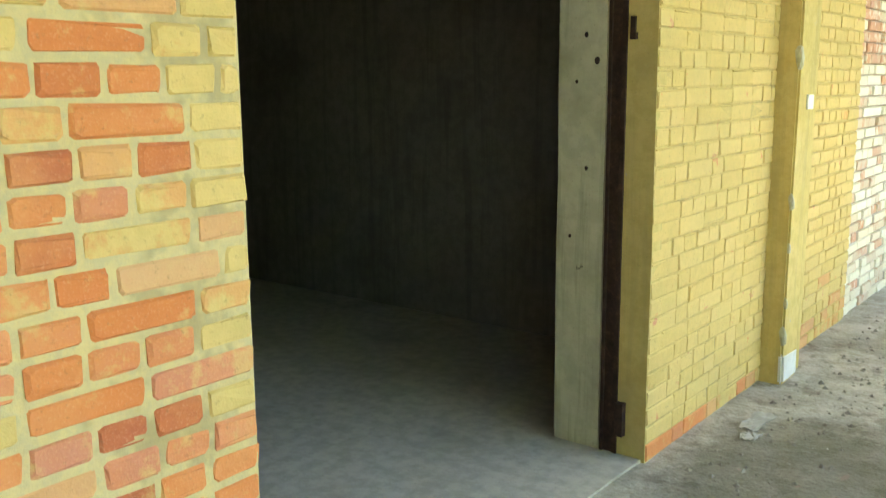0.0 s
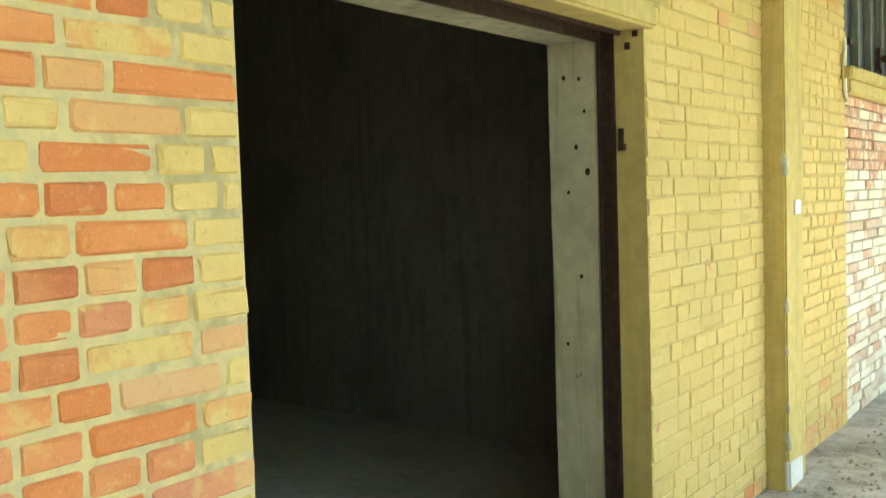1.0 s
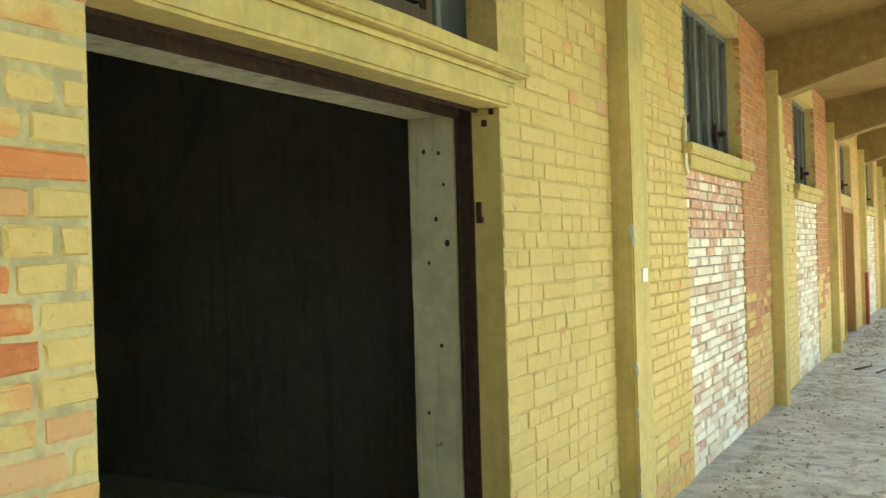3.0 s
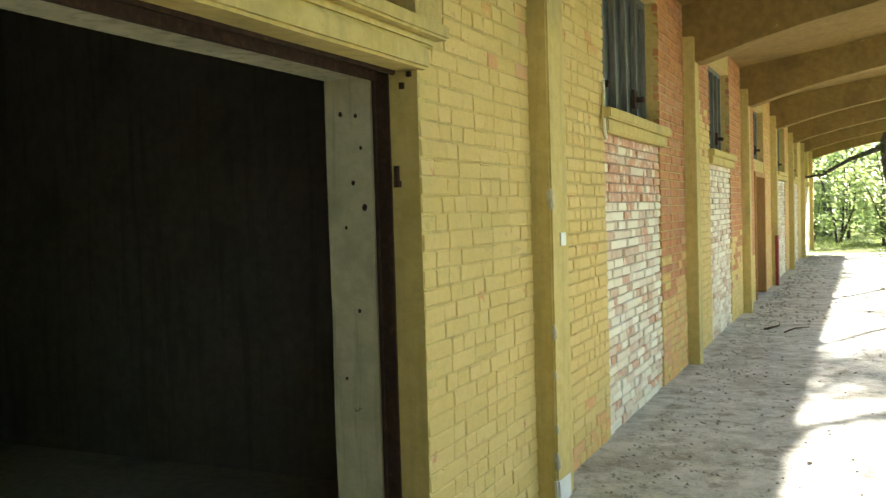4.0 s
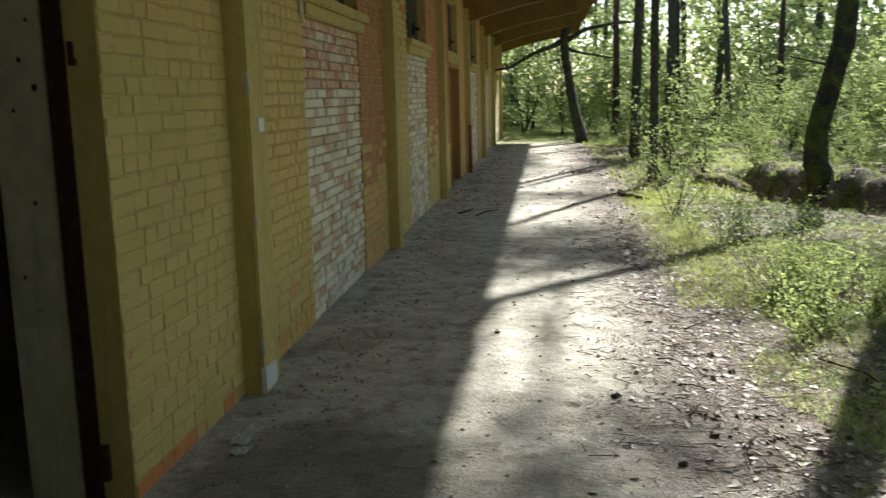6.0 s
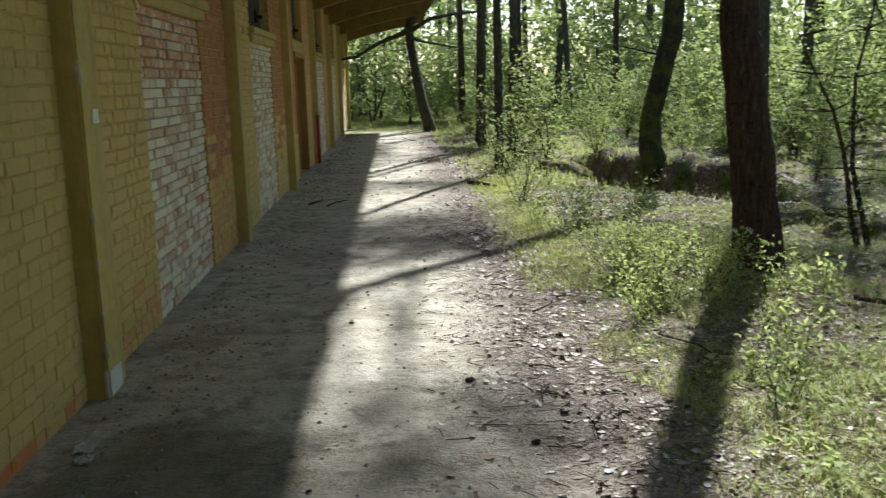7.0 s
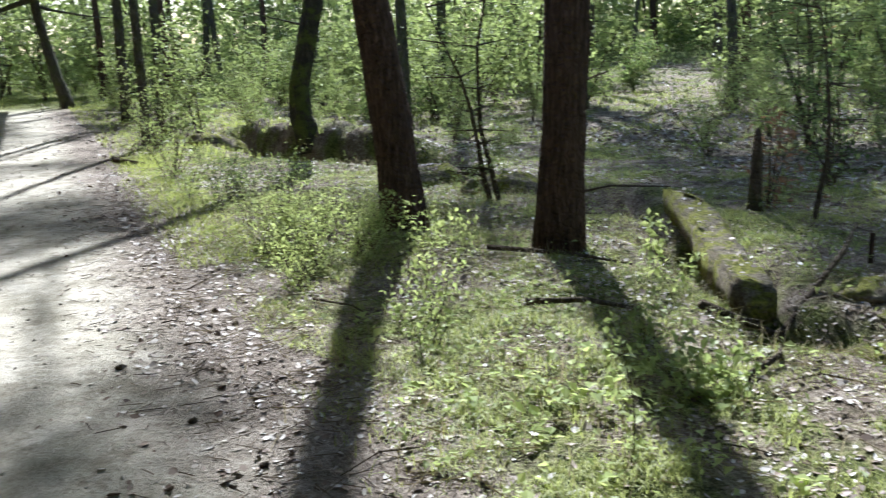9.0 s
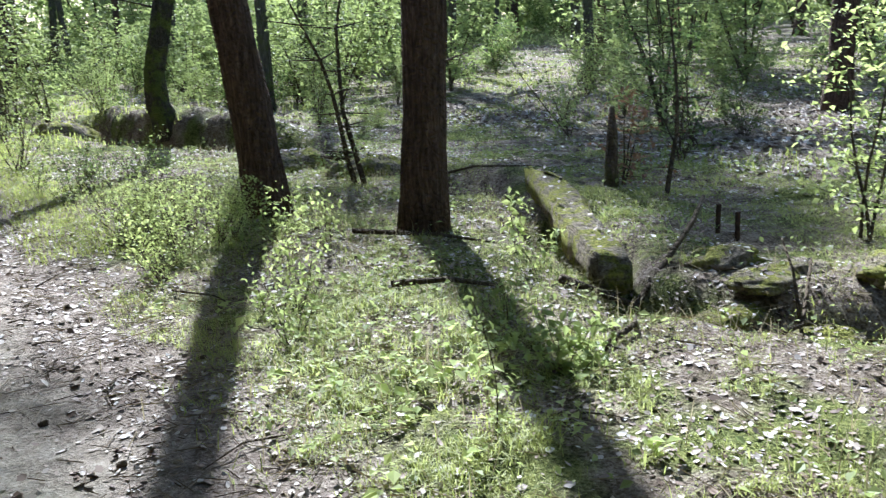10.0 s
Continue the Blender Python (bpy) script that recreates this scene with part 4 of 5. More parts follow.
variants = [
    shrub_mesh(1, 2.6, 7, 2600, 0.065, 1.1, LEAF, "bush", "light green spring bush with thin stems", layered=True, stem_r=0.018),
    shrub_mesh(2, 1.6, 9, 2200, 0.055, 0.9, LEAF, "bush", "low light green bush with many stems"),
    shrub_mesh(3, 3.6, 4, 2800, 0.075, 1.2, LEAF, "sapling", "tall leafy sapling in young leaf", "sapling", stem_r=0.026, layered=True),
    shrub_mesh(4, 2.2, 8, 2200, 0.06, 1.2, LEAF_SHADED, "bush", "dull green bush with shade in its leaf colour"),
]


def scatter_shrubs():
    rng = random.Random(77)
    first = [False] * 8
    spots = []
    # along the far verge, behind the trees and round the wood
    for i in range(34):
        spots.append((rng.uniform(3.4, 9.0), rng.uniform(15.5, 30.0), rng.choice((0, 1, 1, 3, 1)), rng.uniform(0.5, 0.9)))
    for i in range(44):
        spots.append((rng.uniform(-3.0, 16.0), rng.uniform(33.5, 46.0), rng.choice((0, 2, 2, 0)), rng.uniform(0.9, 1.7)))
    for i in range(60):
        spots.append((rng.uniform(8.0, 24.0), rng.uniform(9.5, 34.0), rng.choice((0, 1, 2, 3)), rng.uniform(0.6, 1.3)))
    for i in range(26):
        spots.append((rng.uniform(10.5, 26.0), rng.uniform(-4.0, 11.0), rng.choice((0, 1, 3, 3, 2)), rng.uniform(0.5, 1.1)))
    for i in range(5):
        spots.append((rng.uniform(7.0, 9.5), rng.uniform(10.5, 15.0), rng.choice((1, 1, 0)), rng.uniform(0.35, 0.7)))
    for i in range(44):
        spots.append((rng.uniform(8.5, 20.0), rng.uniform(3.0, 15.0), rng.choice((1, 3, 3, 0)), rng.uniform(0.2, 0.5)))
    for i in range(40):
        spots.append((rng.uniform(7.5, 15.0), rng.uniform(17.0, 32.0), rng.choice((0, 1, 1, 0)), rng.uniform(0.6, 1.2)))
    for i in range(70):
        spots.append((rng.uniform(20.0, 42.0), rng.uniform(-6.0, 44.0), rng.choice((0, 2, 3)), rng.uniform(1.1, 2.0)))
    # out of view behind: bushes added to screen off low sky light
    for i in range(26):
        spots.append((rng.uniform(4.0, 18.0), rng.uniform(-16.0, -3.0), rng.choice((0, 2, 3)), rng.uniform(0.7, 1.4)))
    for x, y, v, s in spots:
        m = pose(x, y, gz(x, y), 0, 0, rng.uniform(0, 360)) @ Matrix.Scale(s, 4)
        if math.hypot(x - 1.7, y - 0.6) > 17:
            v += 4
        ob = (variants + far_variants)[v]
        if not first[v]:
            first[v] = True
            ob.matrix_basis = m
        else:
            copy_thing(ob, m)


# the parts were hung with the roots at the origin, so roots may be set after
scatter_shrubs()


def plant(seed, x, y, h, stems, leaves, size, r, mat, name, label, cat="shrub", stem_r=0.0035):
    ob = shrub_mesh(seed, h, stems, leaves, size, r, mat, name, label, cat, stem_r, cat == "sapling")
    ob.matrix_basis = pose(x, y, gz(x, y))
    return ob


thicket = shrub_mesh(81, 0.5, 8, 620, 0.027, 0.42, LEAF_SUNLIT, "low_bush", "knee-high thicket of thin stems and tiny fresh leaves", "shrub", 0.004)
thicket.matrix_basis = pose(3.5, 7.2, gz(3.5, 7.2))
# same thicket in the darker leaf, for the shaded stretch past y 9
shaded_thicket = shrub_mesh(82, 0.5, 7, 460, 0.027, 0.42, LEAF_SHADED, "low_bush", "knee-high thicket of thin stems, leaves coloured for shade", "shrub", 0.004)
shaded_thicket.matrix_basis = pose(3.55, 10.6, gz(3.55, 10.6))
rng = random.Random(812)
for i in range(26):
    x, y = rng.uniform(2.95, 4.3), rng.uniform(6.0, 11.5)
    x += 0.06 * (y - 6)
    copy_thing(thicket if y < 9.0 else shaded_thicket, pose(x, y, gz(x, y), 0, 0, rng.uniform(0, 360)) @ Matrix.Scale(rng.uniform(0.45, 1.05), 4))
plant(91, 3.55, 5.05, 0.56, 3, 230, 0.036, 0.22, LEAF_SUNLIT, "seedling", "slim seedling with leaves coloured as if backlit")
plant(92, 4.12, 6.6, 0.52, 3, 230, 0.040, 0.28, LEAF_SUNLIT, "seedling", "slim seedling with leaves coloured as if backlit")
plant(93, 3.85, 6.05, 0.42, 3, 200, 0.036, 0.35, LEAF_SUNLIT, "seedling", "low seedling with leaves coloured as if backlit")
plant(31, 4.35, 6.3, 0.36, 3, 180, 0.038, 0.34, LEAF_SUNLIT, "seedling", "small leafy seedling in the sunlit moss")
plant(32, 3.42, 6.6, 0.65, 7, 420, 0.030, 0.55, LEAF, "low_bush", "low twiggy bush in fresh leaf at the verge")
plant(33, 3.35, 8.3, 0.75, 8, 520, 0.030, 0.60, LEAF, "low_bush", "low twiggy bush in fresh leaf at the verge")
plant(34, 5.32, 5.30, 0.46, 2, 70, 0.055, 0.18, LEAF_SUNLIT, "seedling", "small bright seedling near the mossy beam")
plant(35, 5.05, 4.85, 0.30, 2, 60, 0.05, 0.34, LEAF_SUNLIT, "seedling", "low pale-leaved seedling in the shade")
plant(36, 3.5, 3.12, 0.55, 1, 26, 0.03, 0.06, LEAF, "twig_seedling", "thin bare-stemmed seedling among the moss")
plant(37, 4.35, 4.2, 0.24, 5, 90, 0.04, 0.34, LEAF, "herb_patch", "patch of broad-leaved herbs in shadow")
plant(38, 7.36, 4.1, 2.0, 3, 1100, 0.055, 0.9, LEAF_SUNLIT, "sapling", "young sapling with layered fresh leaves", "sapling", 0.014)
plant(39, 7.31, 5.86, 2.6, 1, 90, 0.045, 0.3, LEAF_DRY, "sapling", "thin dark sapling keeping brown leaves", "sapling", 0.024)
plant(53, 7.45, 6.5, 1.0, 3, 300, 0.065, 0.4, LEAF_DRY, "sapling", "young beech keeping its brown leaves", "sapling", 0.010)
plant(54, 4.2, 3.48, 0.24, 6, 120, 0.055, 0.34, LEAF, "herb_patch", "patch of bright broad-leaved herbs")
plant(55, 3.35, 4.6, 0.45, 5, 90, 0.035, 0.3, LEAF, "seedling", "small leafy seedling in the sunlit moss")
plant(40, 5.63, 8.2, 3.2, 2, 620, 0.05, 0.7, LEAF, "sapling", "thin crooked sapling with sparse leaves", "sapling", 0.03)
plant(48, 9.6, 7.6, 1.3, 3, 500, 0.06, 1.0, LEAF_SHADED, "bush", "dull green bush with shade in its leaf colour", "bush", 0.009)
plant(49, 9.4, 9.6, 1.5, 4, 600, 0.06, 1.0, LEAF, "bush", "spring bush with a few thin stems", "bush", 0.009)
plant(50, 10.2, 5.6, 1.2, 3, 500, 0.06, 1.0, LEAF_SHADED, "bush", "dull green bush with shade in its leaf colour", "bush", 0.009)
plant(51, 3.05, 10.2, 0.55, 6, 380, 0.032, 0.5, LEAF, "low_bush", "low twiggy bush in fresh leaf at the verge")
plant(52, 3.9, 9.2, 0.6, 7, 420, 0.034, 0.6, LEAF, "low_bush", "low twiggy bush in fresh leaf under the trees")
plant(42, 8.6, 6.9, 1.1, 5, 380, 0.05, 0.6, LEAF, "bush", "sparse young bush in leaf", "bush", 0.012)
plant(43, 3.2, 12.2, 0.9, 7, 520, 0.04, 0.6, LEAF, "bush", "sparse bush at the walk's edge", "bush", 0.010)
plant(44, 3.5, 15.4, 1.3, 5, 620, 0.05, 0.9, LEAF, "bush", "twiggy spring bush at the walk's edge", "bush", 0.012)
plant(45, 4.0, 18.3, 2.0, 6, 1100, 0.06, 1.2, LEAF, "bush", "twiggy spring bush at the walk's edge", "bush", 0.016)
plant(46, 7.9, 3.2, 2.2, 3, 900, 0.058, 1.1, LEAF_SUNLIT, "sapling", "young sapling with layered fresh leaves", "sapling", 0.016)


# trees added for the shade their high crowns throw on the floor
for x, y, seed in ((12.2, 18.0, 71), (14.8, 20.6, 72), (10.2, 19.6, 73)):
    z = gz(x, y)
    trunk_tree("forest_tree", "added shade tree with slender trunk and spring crown", [(x, y, z), (x + 0.1, y, z + 2), (x + 0.2, y + 0.1, z + 6), (x + 0.1, y, z + 12.5)], [0.13, 0.115, 0.09, 0.03], GREY_BARK, seed, (LEAF, 18, 16, 2.9, 0.11), limb_from=6.0, sides=10)


# background trunks: one built, the rest copied
back = [trunk_tree("forest_tree", "tall trunk standing back in the wood", [(0, 0, 0), (0.05, 0.03, 2), (0.2, 0.1, 6), (0.3, 0.2, 13)], [0.15, 0.13, 0.10, 0.03], GREY_BARK, 61, (LEAF, 9, 16, 2.2, 0.16), limb_from=6.0, sides=9),
        trunk_tree("forest_tree", "tall pine trunk standing back in the wood", [(0, 0, 0), (-0.05, 0.05, 3), (0.05, 0.1, 8), (0.1, 0.2, 15)], [0.19, 0.16, 0.13, 0.04], PINE_BARK, 62, (NEEDLE, 7, 12, 2.0, 0.24), limb_from=10.0, sides=9),
        trunk_tree("forest_tree", "slim leaning trunk with young leaves", [(0, 0, 0), (0.15, 0.0, 1.5), (0.5, 0.1, 4), (0.9, 0.3, 9)], [0.09, 0.075, 0.055, 0.02], GREY_BARK, 63, (LEAF, 9, 10, 1.9, 0.12), limb_from=2.2, sides=8)]
rng = random.Random(5)
n_done = [0, 0, 0]
spots = []
for i in range(400):
    x, y = rng.uniform(9.5, 48), rng.uniform(-12, 62)
    if len(spots) >= 74 or any((x - a) ** 2 + (y - b) ** 2 < 4.0 for a, b in spots) or x < 10.8 or (x < 12.8 and 8 < y < 25):
        continue
    spots.append((x, y))
for i in range(20):
    spots.append((rng.uniform(-8, 9), rng.uniform(35, 60)))
# unseen trees behind, added to block the sky there
for i in range(26):
    spots.append((rng.uniform(3.5, 26), rng.uniform(-24, -4)))
# more unseen leafy trees opposite the wall, added to dim its light
for i in range(14):
    spots.append((rng.uniform(7.0, 18.0), rng.uniform(-9.0, 1.5)))
for x, y in spots:
    v = rng.choice((0, 1, 2, 2, 1)) if not (y < 2 and x < 18) else rng.choice((0, 2))
    m = pose(x, y, gz(x, y), rng.uniform(-3, 3), rng.uniform(-3, 3), rng.uniform(0, 360)) @ Matrix.Scale(rng.uniform(0.8, 1.25), 4)
    n_done[v] += 1
    if n_done[v] == 1:
        back[v].matrix_basis = m
    else:
        copy_thing(back[v], m)

# far wood all round: uncounted leaves
gw = np.random.default_rng(8)
n = 190000
az = gw.uniform(-1.9, 1.75, n)
rad_w = gw.uniform(46, 64, n)
zz = gw.uniform(0, 1, n) ** 1.5 * 15
P = np.stack([2 + rad_w * np.sin(az + 0.6), rad_w * np.cos(az + 0.6), zz + 0.3 + 0.03 * np.clip(rad_w * np.sin(az + 0.6) - 6, 0, 60)], 1)
keep = np.array([noise.noise(Vector((p[0] * 0.22, p[1] * 0.22, p[2] * 0.3))) for p in P]) > -0.2
V, F = leaf_arrays(P[keep], 0.45, gw, 0.2, 0.65)
tagged(new("far_wood", array_mesh("far_wood", V, F, LEAF)), "pale green spring foliage far off in the wood", "wood", kind="stuff")

# ---- the ruined foundation: mossy beam, stump, posts, cushions ----
bm = bmesh.new()
bmesh.ops.create_cube(bm, size=1.0)
bmesh.ops.scale(bm, vec=(0.27, 2.75, 0.22), verts=bm.verts)
bmesh.ops.subdivide_edges(bm, edges=[e for e in bm.edges if e.calc_length() > 1], cuts=22)
bmesh.ops.subdivide_edges(bm, edges=[e for e in bm.edges if e.calc_length() > 0.25 and abs(e.verts[0].co.y - e.verts[1].co.y) < 0.01], cuts=3)
bmesh.ops.bevel(bm, geom=[e for e in bm.edges if len(e.link_faces) == 2 and e.calc_face_angle(0) > 0.5], offset=0.03, segments=2, affect="EDGES")
for v in bm.verts:
    n = noise.noise_vector(v.co * 5) * 0.042 + noise.noise_vector(v.co * 17) * 0.022 + noise.noise_vector(v.co * 1.3) * 0.03
    v.co += n
    if v.co.y > 0.9 and v.co.x > -0.02:
        v.co.x -= 0.10
log = thing("mossy_beam", (6.0, 5.65, 0.0), "moss-grown old beam lying over a hollow", "beam")
ob = part("beam", bm, MOSS, log, smooth=True)
ob.matrix_parent_inverse = Matrix.Identity(4)
log.matrix_basis = pose(6.0, 5.6, 0.06, 2.8, 4, -30.0)
st = thing("tree_stump", (7.11, 6.34, gz(7.11, 6.34)), "broken grey-brown dead stem", "stump")
bm = bmesh.new()
tube(bm, [(7.11, 6.34, -0.1), (7.11, 6.34, 0.2), (7.12, 6.35, 0.5), (7.10, 6.34, 0.74)], [0.07, 0.052, 0.048, 0.022], 9, 0.5)
part("trunk", bm, bark("stump_bark", (0.06, 0.045, 0.03), (0.16, 0.12, 0.085), (0.26, 0.20, 0.15), 0.4), st, smooth=True)
for x, y in ((6.57, 4.71), (6.54, 4.52)):
    p = thing("iron_post", (x, y, gz(x, y)), "short dark post standing in the moss", "post")
    bm = boxes((x - 0.012, x + 0.012, y - 0.012, y + 0.012, gz(x, y) - 0.1, gz(x, y) + 0.20), bevel=0.003)
    part("stake", bm, RUST, p)


def moss_lump(x, y, r, h, seed):
    bm = bmesh.new()
    bmesh.ops.create_icosphere(bm, subdivisions=4, radius=1.0)
    for v in bm.verts:
        n = 1 + 0.25 * noise.noise(v.co * 1.6 + Vector((seed, 0, 0))) + 0.16 * noise.noise(v.co * 4 + Vector((seed, 3, 0))) + 0.08 * noise.noise(v.co * 13 + Vector((seed, 3, 0)))
        v.co = Vector((v.co.x * r[0] * n + x, v.co.y * r[1] * n + y, v.co.z * h * n + gz(x, y)))
    tagged(part("moss_mound", bm, MOSS, smooth=True), "rounded moss cushion on old rubble", "moss", "moss cushions")


MOUNDS = ((6.0, 4.15, 0.24, 0.18, 0.10), (6.4, 3.25, 0.28, 0.24, 0.12), (5.85, 3.75, 0.24, 0.18, 0.05), (5.55, 3.7, 0.25, 0.16, 0.09), (6.55, 2.85, 0.26, 0.24, 0.15), (6.1, 8.9, 0.5, 0.3, 0.25), (5.6, 9.7, 0.4, 0.3, 0.2),
          (4.3, 15.6, 0.5, 0.4, 0.28),
          (5.78, 3.3, 0.24, 0.18, 0.05), (6.15, 3.75, 0.20, 0.15, 0.06))
for i, (x, y, a, b, h) in enumerate(MOUNDS):
    moss_lump(x, y, (a, b), h, i * 3.3)


def stick(line, r, label="dead branch lying on the ground"):
    bm = bmesh.new()
    pts = [Vector((x, y, gz(x, y) + z)) for x, y, z in line]
    tube(bm, pts, [r * (1 - 0.6 * i / (len(pts) - 1)) for i in range(len(pts))], 6, 0.3)
    ob = part("dead_branch", bm, TWIG, smooth=True)
    tagged(ob, label, "branch", "fallen branches")


stick([(4.95, 4.45, 0.05), (5.4, 4.3, 0.13), (5.95, 4.38, 0.21), (6.35, 4.65, 0.30)], 0.028)
stick([(5.35, 3.25, 0.02), (5.65, 3.35, 0.12), (5.9, 3.5, 0.16)], 0.018)
stick([(5.6, 3.3, 0.02), (5.75, 3.5, 0.22), (5.8, 3.62, 0.30)], 0.012)
stick([(4.12, 4.95, 0.05), (4.4, 4.78, 0.07), (4.62, 4.55, 0.06)], 0.022)
stick([(4.6, 6.35, 0.05), (4.95, 5.75, 0.04), (5.3, 5.55, 0.03)], 0.02)
stick([(4.45, 3.55, 0.02), (4.75, 3.65, 0.05), (4.95, 3.85, 0.03)], 0.02)
stick([(2.7, 14.4, 0.03), (2.85, 14.1, 0.04), (3.05, 13.8, 0.03)], 0.05, "dark log end at the walk's edge")
stick([(3.1, 5.75, 0.03), (3.25, 5.45, 0.04), (3.3, 5.25, 0.03)], 0.008)
stick([(0.45, 12.4, 0.01), (0.6, 12.7, 0.02), (0.58, 13.0, 0.01)], 0.016, "dark splintered wood lying on the dirt")
stick([(0.7, 12.2, 0.01), (0.8, 12.5, 0.02), (0.95, 12.7, 0.01)], 0.012, "dark splintered wood lying on the dirt")
stick([(6.2, 8.3, 0.05), (6.6, 7.7, 0.3), (6.9, 7.2, 0.1)], 0.016)
rs = random.Random(9)
for i in range(26):
    x, y, a, L = rs.uniform(2.2, 5.2), rs.uniform(3.0, 8.5), rs.uniform(0, 6.28), rs.uniform(0.12, 0.4)
    stick([(x, y, 0.012), (x + math.cos(a) * L * 0.5, y + math.sin(a) * L * 0.5, 0.03), (x + math.cos(a + 0.2) * L, y + math.sin(a + 0.2) * L, 0.012)], 0.005, "thin dry twig lying on the ground")

# ---- litter, grass, rubble: uncounted stuff ----
g = np.random.default_rng(4)


def on_ground(n, x0, x1, y0, y1, keep, lift=0.008):
    x, y = g.uniform(x0, x1, n), g.uniform(y0, y1, n)
    out = [(a, b, ground_height(a, b) + lift) for a, b in zip(x, y) if g.random() < keep(a, b)]
    return np.array(out)


def litter_share(x, y):
    if 2.3 <= x < 3.0:
        return max(0.25, min(1.0, 0.75 + 0.9 * fbm(x, y, 1.2, 3.3, 2)))
    if x < 2.3:
        return 0.012 + 0.55 * max(0.0, (x - 1.65) / 0.65) * (0.6 + fbm(x, y, 1.2, 3.3, 2))
    glade = math.exp(-((x - 3.8) / 0.8) ** 2 - ((y - 4.3) / 1.3) ** 2)
    return max(0.10, min(1.0, 0.55 - 0.35 * glade + 1.5 * fbm(x, y, 0.8, 9.0, 2)))


P = on_ground(95000, 0.3, 9.5, 1.2, 13.0, litter_share, 0.005)
twigs = on_ground(9000, 1.7, 6.5, 1.2, 12.0, lambda x, y: 0.9 * math.exp(-((x - 2.6) / 0.5) ** 2) + 0.12, 0.008)
az = g.uniform(0, 6.28, len(twigs))
d = np.stack([np.cos(az), np.sin(az), g.normal(0, 0.12, len(twigs))], 1) * g.uniform(0.012, 0.06, len(twigs))[:, None]
q = np.stack([-np.sin(az), np.cos(az), 0 * az], 1) * 0.0022
up = np.array([0, 0, 0.003])
V = np.stack([twigs - d - q, twigs - d + q, twigs + d + q, twigs + d - q, twigs - d + up, twigs + d + up], 1).reshape(-1, 3)
b = np.arange(len(twigs))[:, None] * 6
F = np.concatenate([b + np.array(c) for c in ((0, 4, 5, 3), (4, 1, 2, 5))], 0)
k = Mat("dry_twigs")
TWIGS = k.done(k.ramp(k.island(), (0.0, (0.07, 0.05, 0.035)), (0.6, (0.22, 0.17, 0.12)), (1.0, (0.40, 0.33, 0.25))), 0.85)
tagged(new("twig_litter", array_mesh("twig_litter", V, F, TWIGS)), "fine dry twigs and stalks strewn along the verge", "twigs", kind="stuff")
# leaves caught on the beam and on the moss cushions too
beam_m = log.matrix_basis
extra = [tuple(beam_m @ Vector((g.uniform(-0.10, 0.09), g.uniform(-1.3, 1.3), 0.125))) for i in range(110)]
for x, y, a, b, h in MOUNDS:
    for i in range(int(220 * a)):
        u, w = g.uniform(0, 6.28), g.uniform(0, 0.75)
        extra.append((x + a * w * math.cos(u), y + b * w * math.sin(u), gz(x, y) + h * math.sqrt(1 - w * w) * 1.06))
P = np.concatenate([P, np.array(extra)])
V, F = litter_arrays(P, 0.027 * g.uniform(0.35, 1.7, len(P)), g, 0.80)
tagged(new("fallen_leaves", array_mesh("fallen_leaves", V, F, FALLEN)), "pale dry leaves scattered on the ground", "leaves", kind="stuff")
P = on_ground(16000, 1.8, 24, 11.0, 34.0, lambda x, y: 0.7 if x > 2.6 else 0.12, 0.015)
P2 = on_ground(60000, 8.5, 26, -4.0, 14.0, lambda x, y: max(0.1, 0.6 + fbm(x, y, 0.5, 2.7, 2)), 0.012)
V, F = leaf_arrays(np.concatenate([P, P2]), 0.085, g, 0.7, 0.65)
tagged(new("fallen_leaves", array_mesh("fallen_leaves", V, F, FALLEN)), "pale dry leaves scattered through the wood", "leaves", kind="stuff")


def blades(P, h, w, lean=0.5):
    n = len(P)
    az = g.uniform(0, 6.28, n)
    L = (h * g.uniform(0.5, 1.3, n))[:, None]
    d = np.stack([np.cos(az), np.sin(az), np.zeros(n)], 1)
    s = np.stack([-np.sin(az), np.cos(az), np.zeros(n)], 1) * w
    up = np.array([0, 0, 1.0])
    ln = g.uniform(0.1, lean, n)[:, None]
    m, t = P + (up * 0.6 + d * ln * 0.35) * L, P + (up * (1 - ln * 0.35) + d * ln) * L
    V = np.stack([P - s, P + s, m + s * 0.7, m - s * 0.7, t], 1).reshape(-1, 3)
    b = np.arange(n)[:, None] * 5
    F = np.concatenate([b + np.array([0, 1, 2, 3]), b + np.array([3, 2, 4, 4])], 0)
    tri = np.concatenate([b + np.array([0, 1, 2]), b + np.array([0, 2, 3]), b + np.array([3, 2, 4])], 0)
    return V, tri


def grass_share(x, y):
    if x < 2.75 + 0.3 * fbm(x, y, 0.9, 2.2, 2):
        return 0.0
    glade = 0.35 * math.exp(-((x - 3.8) / 0.9) ** 2 - ((y - 4.3) / 1.4) ** 2)
    return max(0.0, min(1.0, 0.38 + glade + 2.4 * fbm(x, y, 0.8, 4.4, 4)))


P = on_ground(200000, 2.6, 8.6, 1.2, 11.0, grass_share, -0.012)
tuft = np.array([0.026 + (0.045 + 0.03 * math.exp(-((a - 3.8) / 0.8) ** 2 - ((b - 4.2) / 1.3) ** 2)) * max(0.0, 0.3 + fbm(a, b, 2.6, 1.7, 2)) for a, b, c in P])
V, F = blades(P, tuft, 0.0028, 1.9)
tagged(new("moss", array_mesh("moss", V, F, MOSS_BLADE)), "short yellow-green moss carpet on the woodland floor", "moss", kind="stuff")
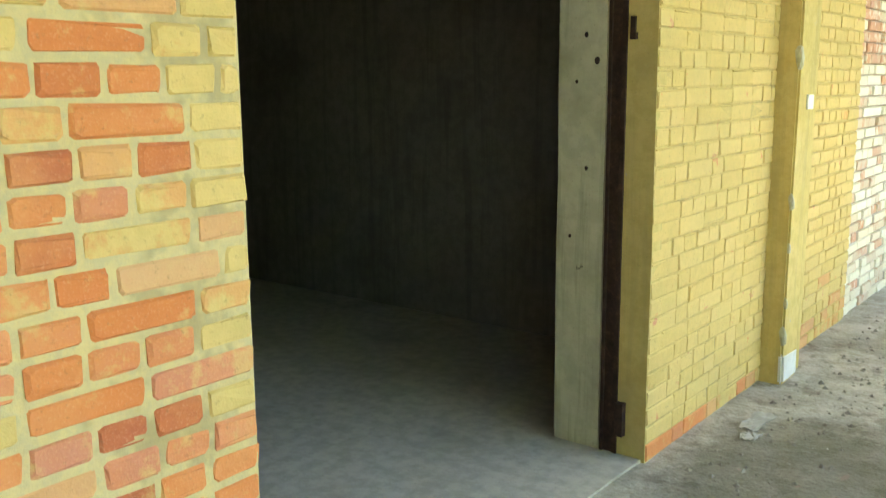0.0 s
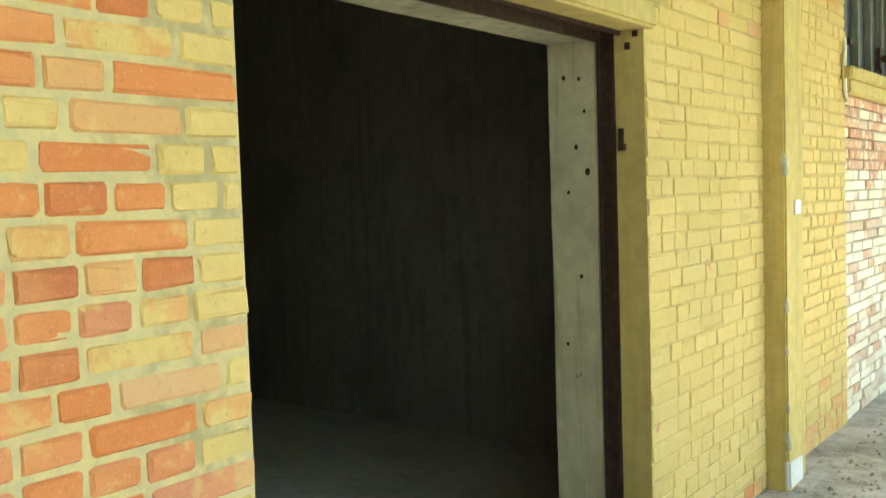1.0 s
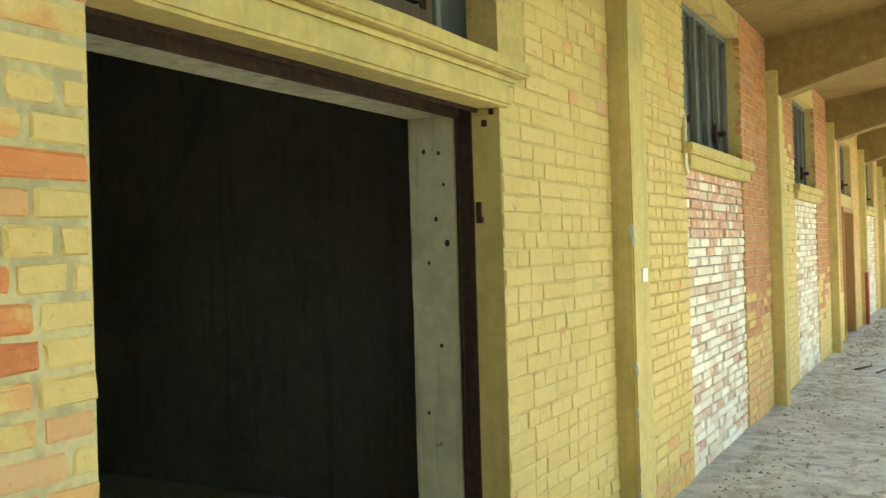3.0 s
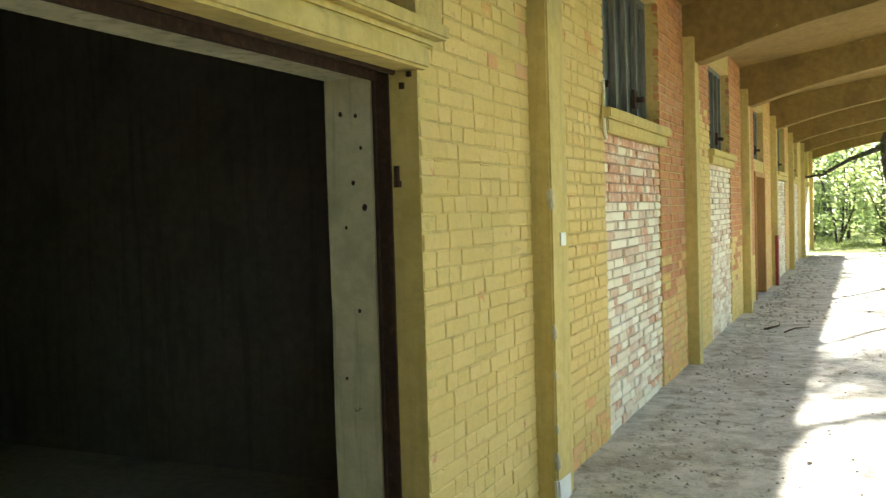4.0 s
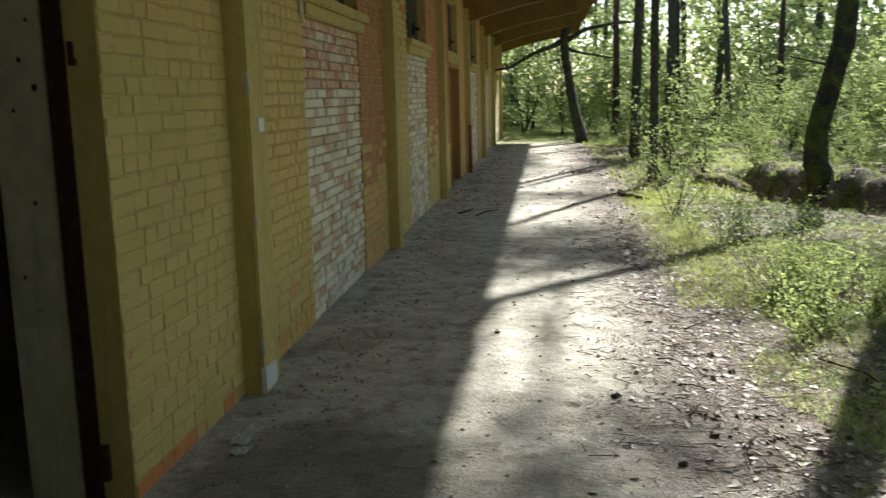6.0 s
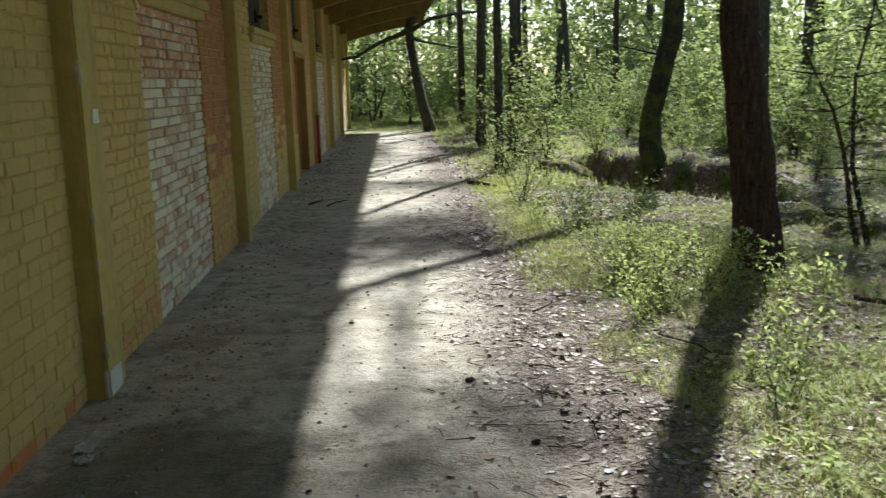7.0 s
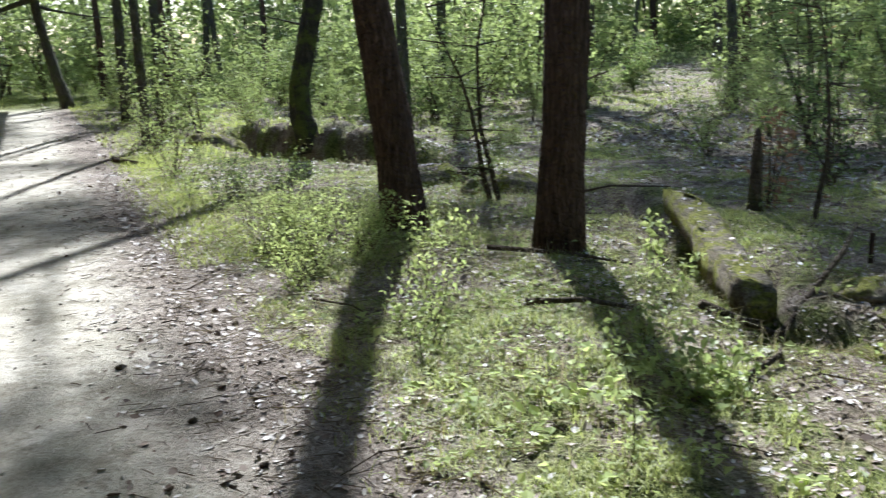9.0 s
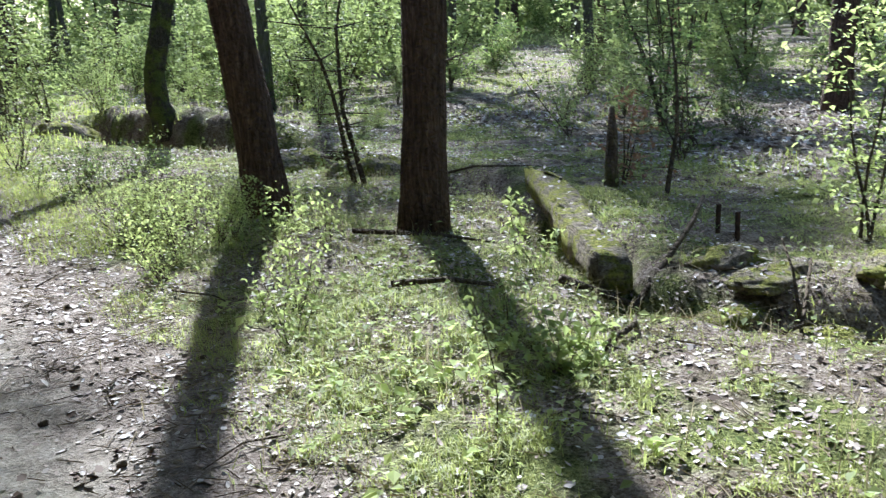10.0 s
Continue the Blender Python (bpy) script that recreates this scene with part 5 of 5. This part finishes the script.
# tussocks in the glade
C = on_ground(900, 2.9, 6.5, 2.2, 8.5, lambda x, y: 0.05 + 0.5 * math.exp(-((x - 3.8) / 0.8) ** 2 - ((y - 4.2) / 1.4) ** 2), -0.01)
P = np.repeat(C, 46, axis=0)
P[:, :2] += g.normal(0, 0.032, (len(P), 2))
V, F = blades(P, np.repeat(g.uniform(0.035, 0.10, len(C)), 46), 0.0024, 2.2)
tagged(new("moss_tussocks", array_mesh("moss_tussocks", V, F, MOSS_BLADE)), "bright yellow-green tussocks in the sunlit glade", "grass", kind="stuff")
P = on_ground(22000, 2.6, 9.5, 1.2, 14.0, lambda x, y: grass_share(x + 3, y + 5) * 0.8, -0.01)
V, F = blades(P, 0.085, 0.0024, 1.9)
tagged(new("grass", array_mesh("grass", V, F, GRASS)), "loose grass blades of the woodland verge", "grass", kind="stuff")
P = on_ground(9000, 2.4, 6.5, 1.2, 12.0, lambda x, y: 0.6 * grass_share(x, y) + 0.05, -0.01)
V, F = blades(P, 0.16, 0.0022, 1.4)
tagged(new("dry_grass", array_mesh("dry_grass", V, F, STRAW)), "straw-coloured dry grass among the moss", "grass", kind="stuff")
P = on_ground(15000, 2.7, 9.0, 13.0, 34.0, lambda x, y: max(0.0, 0.35 + 1.3 * fbm(x, y, 0.4, 5.4, 2)), -0.01)
P2 = on_ground(9000, -4.0, 9.0, 31.0, 46.0, lambda x, y: 1.0 if y > 33 else 0.4, -0.01)
P3 = on_ground(20000, 8.5, 22.0, -2.0, 22.0, lambda x, y: max(0.0, 0.4 + 1.5 * fbm(x, y, 0.4, 1.4, 2)), -0.01)
V, F = blades(np.concatenate([P, P2, P3]), 0.13, 0.006, 1.2)
tagged(new("grass", array_mesh("grass", V, F, GRASS)), "green grass further along the verge", "grass", kind="stuff")
P = on_ground(26000, 2.5, 4.2, 7.0, 15.0, lambda x, y: 0.9 * math.exp(-((x - 2.95 - 0.03 * (y - 8)) / 0.33) ** 2), -0.01)
V, F = blades(P, 0.075, 0.0028, 1.2)
tagged(new("grass", array_mesh("grass", V, F, GRASS)), "fresh short grass edging the walk", "grass", kind="stuff")
# small herbs in the moss
P = on_ground(24000, 2.8, 9.0, 1.2, 12.0, lambda x, y: 0.12 + 0.9 * max(0.0, fbm(x, y, 0.9, 8.0, 2)), 0.02)
P[:, 2] += g.uniform(0, 0.11, len(P))
V, F = leaf_arrays(P, 0.032 * g.uniform(0.6, 1.5, len(P)), g, 0.55, 0.7)
tagged(new("herbs", array_mesh("herbs", V, F, LEAF)), "small green herb leaves in the moss", "herbs", kind="stuff")

C = on_ground(420, 2.9, 5.0, 2.4, 5.4, lambda x, y: 0.85 * math.exp(-((x - 3.75) / 0.55) ** 2 - ((y - 3.75) / 0.8) ** 2) + 0.06, 0.0)
P = np.repeat(C, 6, axis=0)
P[:, :2] += g.normal(0, 0.035, (len(P), 2))
P[:, 2] += np.repeat(g.uniform(0.03, 0.11, len(C)), 6) + g.normal(0, 0.012, len(P))
V, F = leaf_arrays(P, 0.046 * g.uniform(0.6, 1.4, len(P)), g, 0.75, 0.75)
tagged(new("broad_herbs", array_mesh("broad_herbs", V, F, LEAF_SUNLIT)), "pale broad-leaved herbs in the sunlit glade", "herbs", kind="stuff")
# long bleached stalks lying over the moss
C = on_ground(1300, 2.3, 6.4, 2.2, 9.0, lambda x, y: 0.8 if x > 2.7 else 0.3, 0.02)
az = g.uniform(0, 6.28, len(C))
d = np.stack([np.cos(az), np.sin(az), g.normal(0.12, 0.2, len(C))], 1) * g.uniform(0.05, 0.16, len(C))[:, None]
q = np.stack([-np.sin(az), np.cos(az), 0 * az], 1) * 0.0019
up = np.array([0, 0, 0.003])
V = np.stack([C - d - q, C - d + q, C + d + q, C + d - q, C - d + up, C + d + up], 1).reshape(-1, 3)
b = np.arange(len(C))[:, None] * 6
F = np.concatenate([b + np.array(c) for c in ((0, 4, 5, 3), (4, 1, 2, 5))], 0)
tagged(new("dry_stalks", array_mesh("dry_stalks", V, F, STRAW)), "bleached dry stalks lying over the moss", "stalks", kind="stuff")


def pebbles(P, size):
    base = np.array([(1, 0, 0), (0, 1, 0), (-1, 0, 0), (0, -1, 0), (0, 0, 0.8), (0.5, 0.5, 0.5)])[:5]
    tri = np.array([(0, 1, 4), (1, 2, 4), (2, 3, 4), (3, 0, 4)])
    n = len(P)
    S = (size * g.uniform(0.3, 1.4, n))[:, None, None]
    a = g.uniform(0, 6.28, n)
    R = np.stack([np.stack([np.cos(a), -np.sin(a), 0 * a], 1), np.stack([np.sin(a), np.cos(a), 0 * a], 1), np.stack([0 * a, 0 * a, 1 + 0 * a], 1)], 1)
    B = base[None] * (1 + g.normal(0, 0.25, (n, 5, 3)))
    V = np.einsum("nij,nkj->nki", R, B) * S + P[:, None, :]
    return V.reshape(-1, 3), (np.arange(n)[:, None, None] * 5 + tri[None]).reshape(-1, 3)


def rubble_share(x, y):
    return 0.75 * math.exp(-((x - 0.25) / 0.35) ** 2) + 0.08 * (x < 2.6) + 0.25 * max(0.0, fbm(x, y, 0.9, 6.6, 2))


P = on_ground(9000, 0.16, 2.9, 2.6, 14.0, rubble_share, -0.003)
V, F = pebbles(P, 0.014)
tagged(new("rubble", array_mesh("rubble", V, F, STONE)), "crumbs of mortar and stones on the dirt", "rubble", kind="stuff")
P = on_ground(6000, 0.16, 2.8, 13.0, 30.0, rubble_share, -0.003)
V, F = pebbles(P, 0.025)
tagged(new("rubble", array_mesh("rubble", V, F, STONE)), "crumbs of mortar and stones further along the wall", "rubble", kind="stuff")
# a few pine cones on the walk's edge
for x, y in ((2.32, 3.74), (2.6, 5.6), (1.93, 5.13), (2.54, 5.9), (2.9, 4.6), (2.15, 4.3)):
    bm = bmesh.new()
    bmesh.ops.create_icosphere(bm, subdivisions=2, radius=0.014)
    for v in bm.verts:
        v.co = Vector((v.co.x * 1.6, v.co.y, v.co.z)) * (1 + 0.25 * noise.noise(v.co * 120)) + Vector((x, y, ground_height(x, y) + 0.011))
    tagged(part("pine_cone", bm, TWIG), "dark pine cone lying on the dirt", "cone", "pine cones")
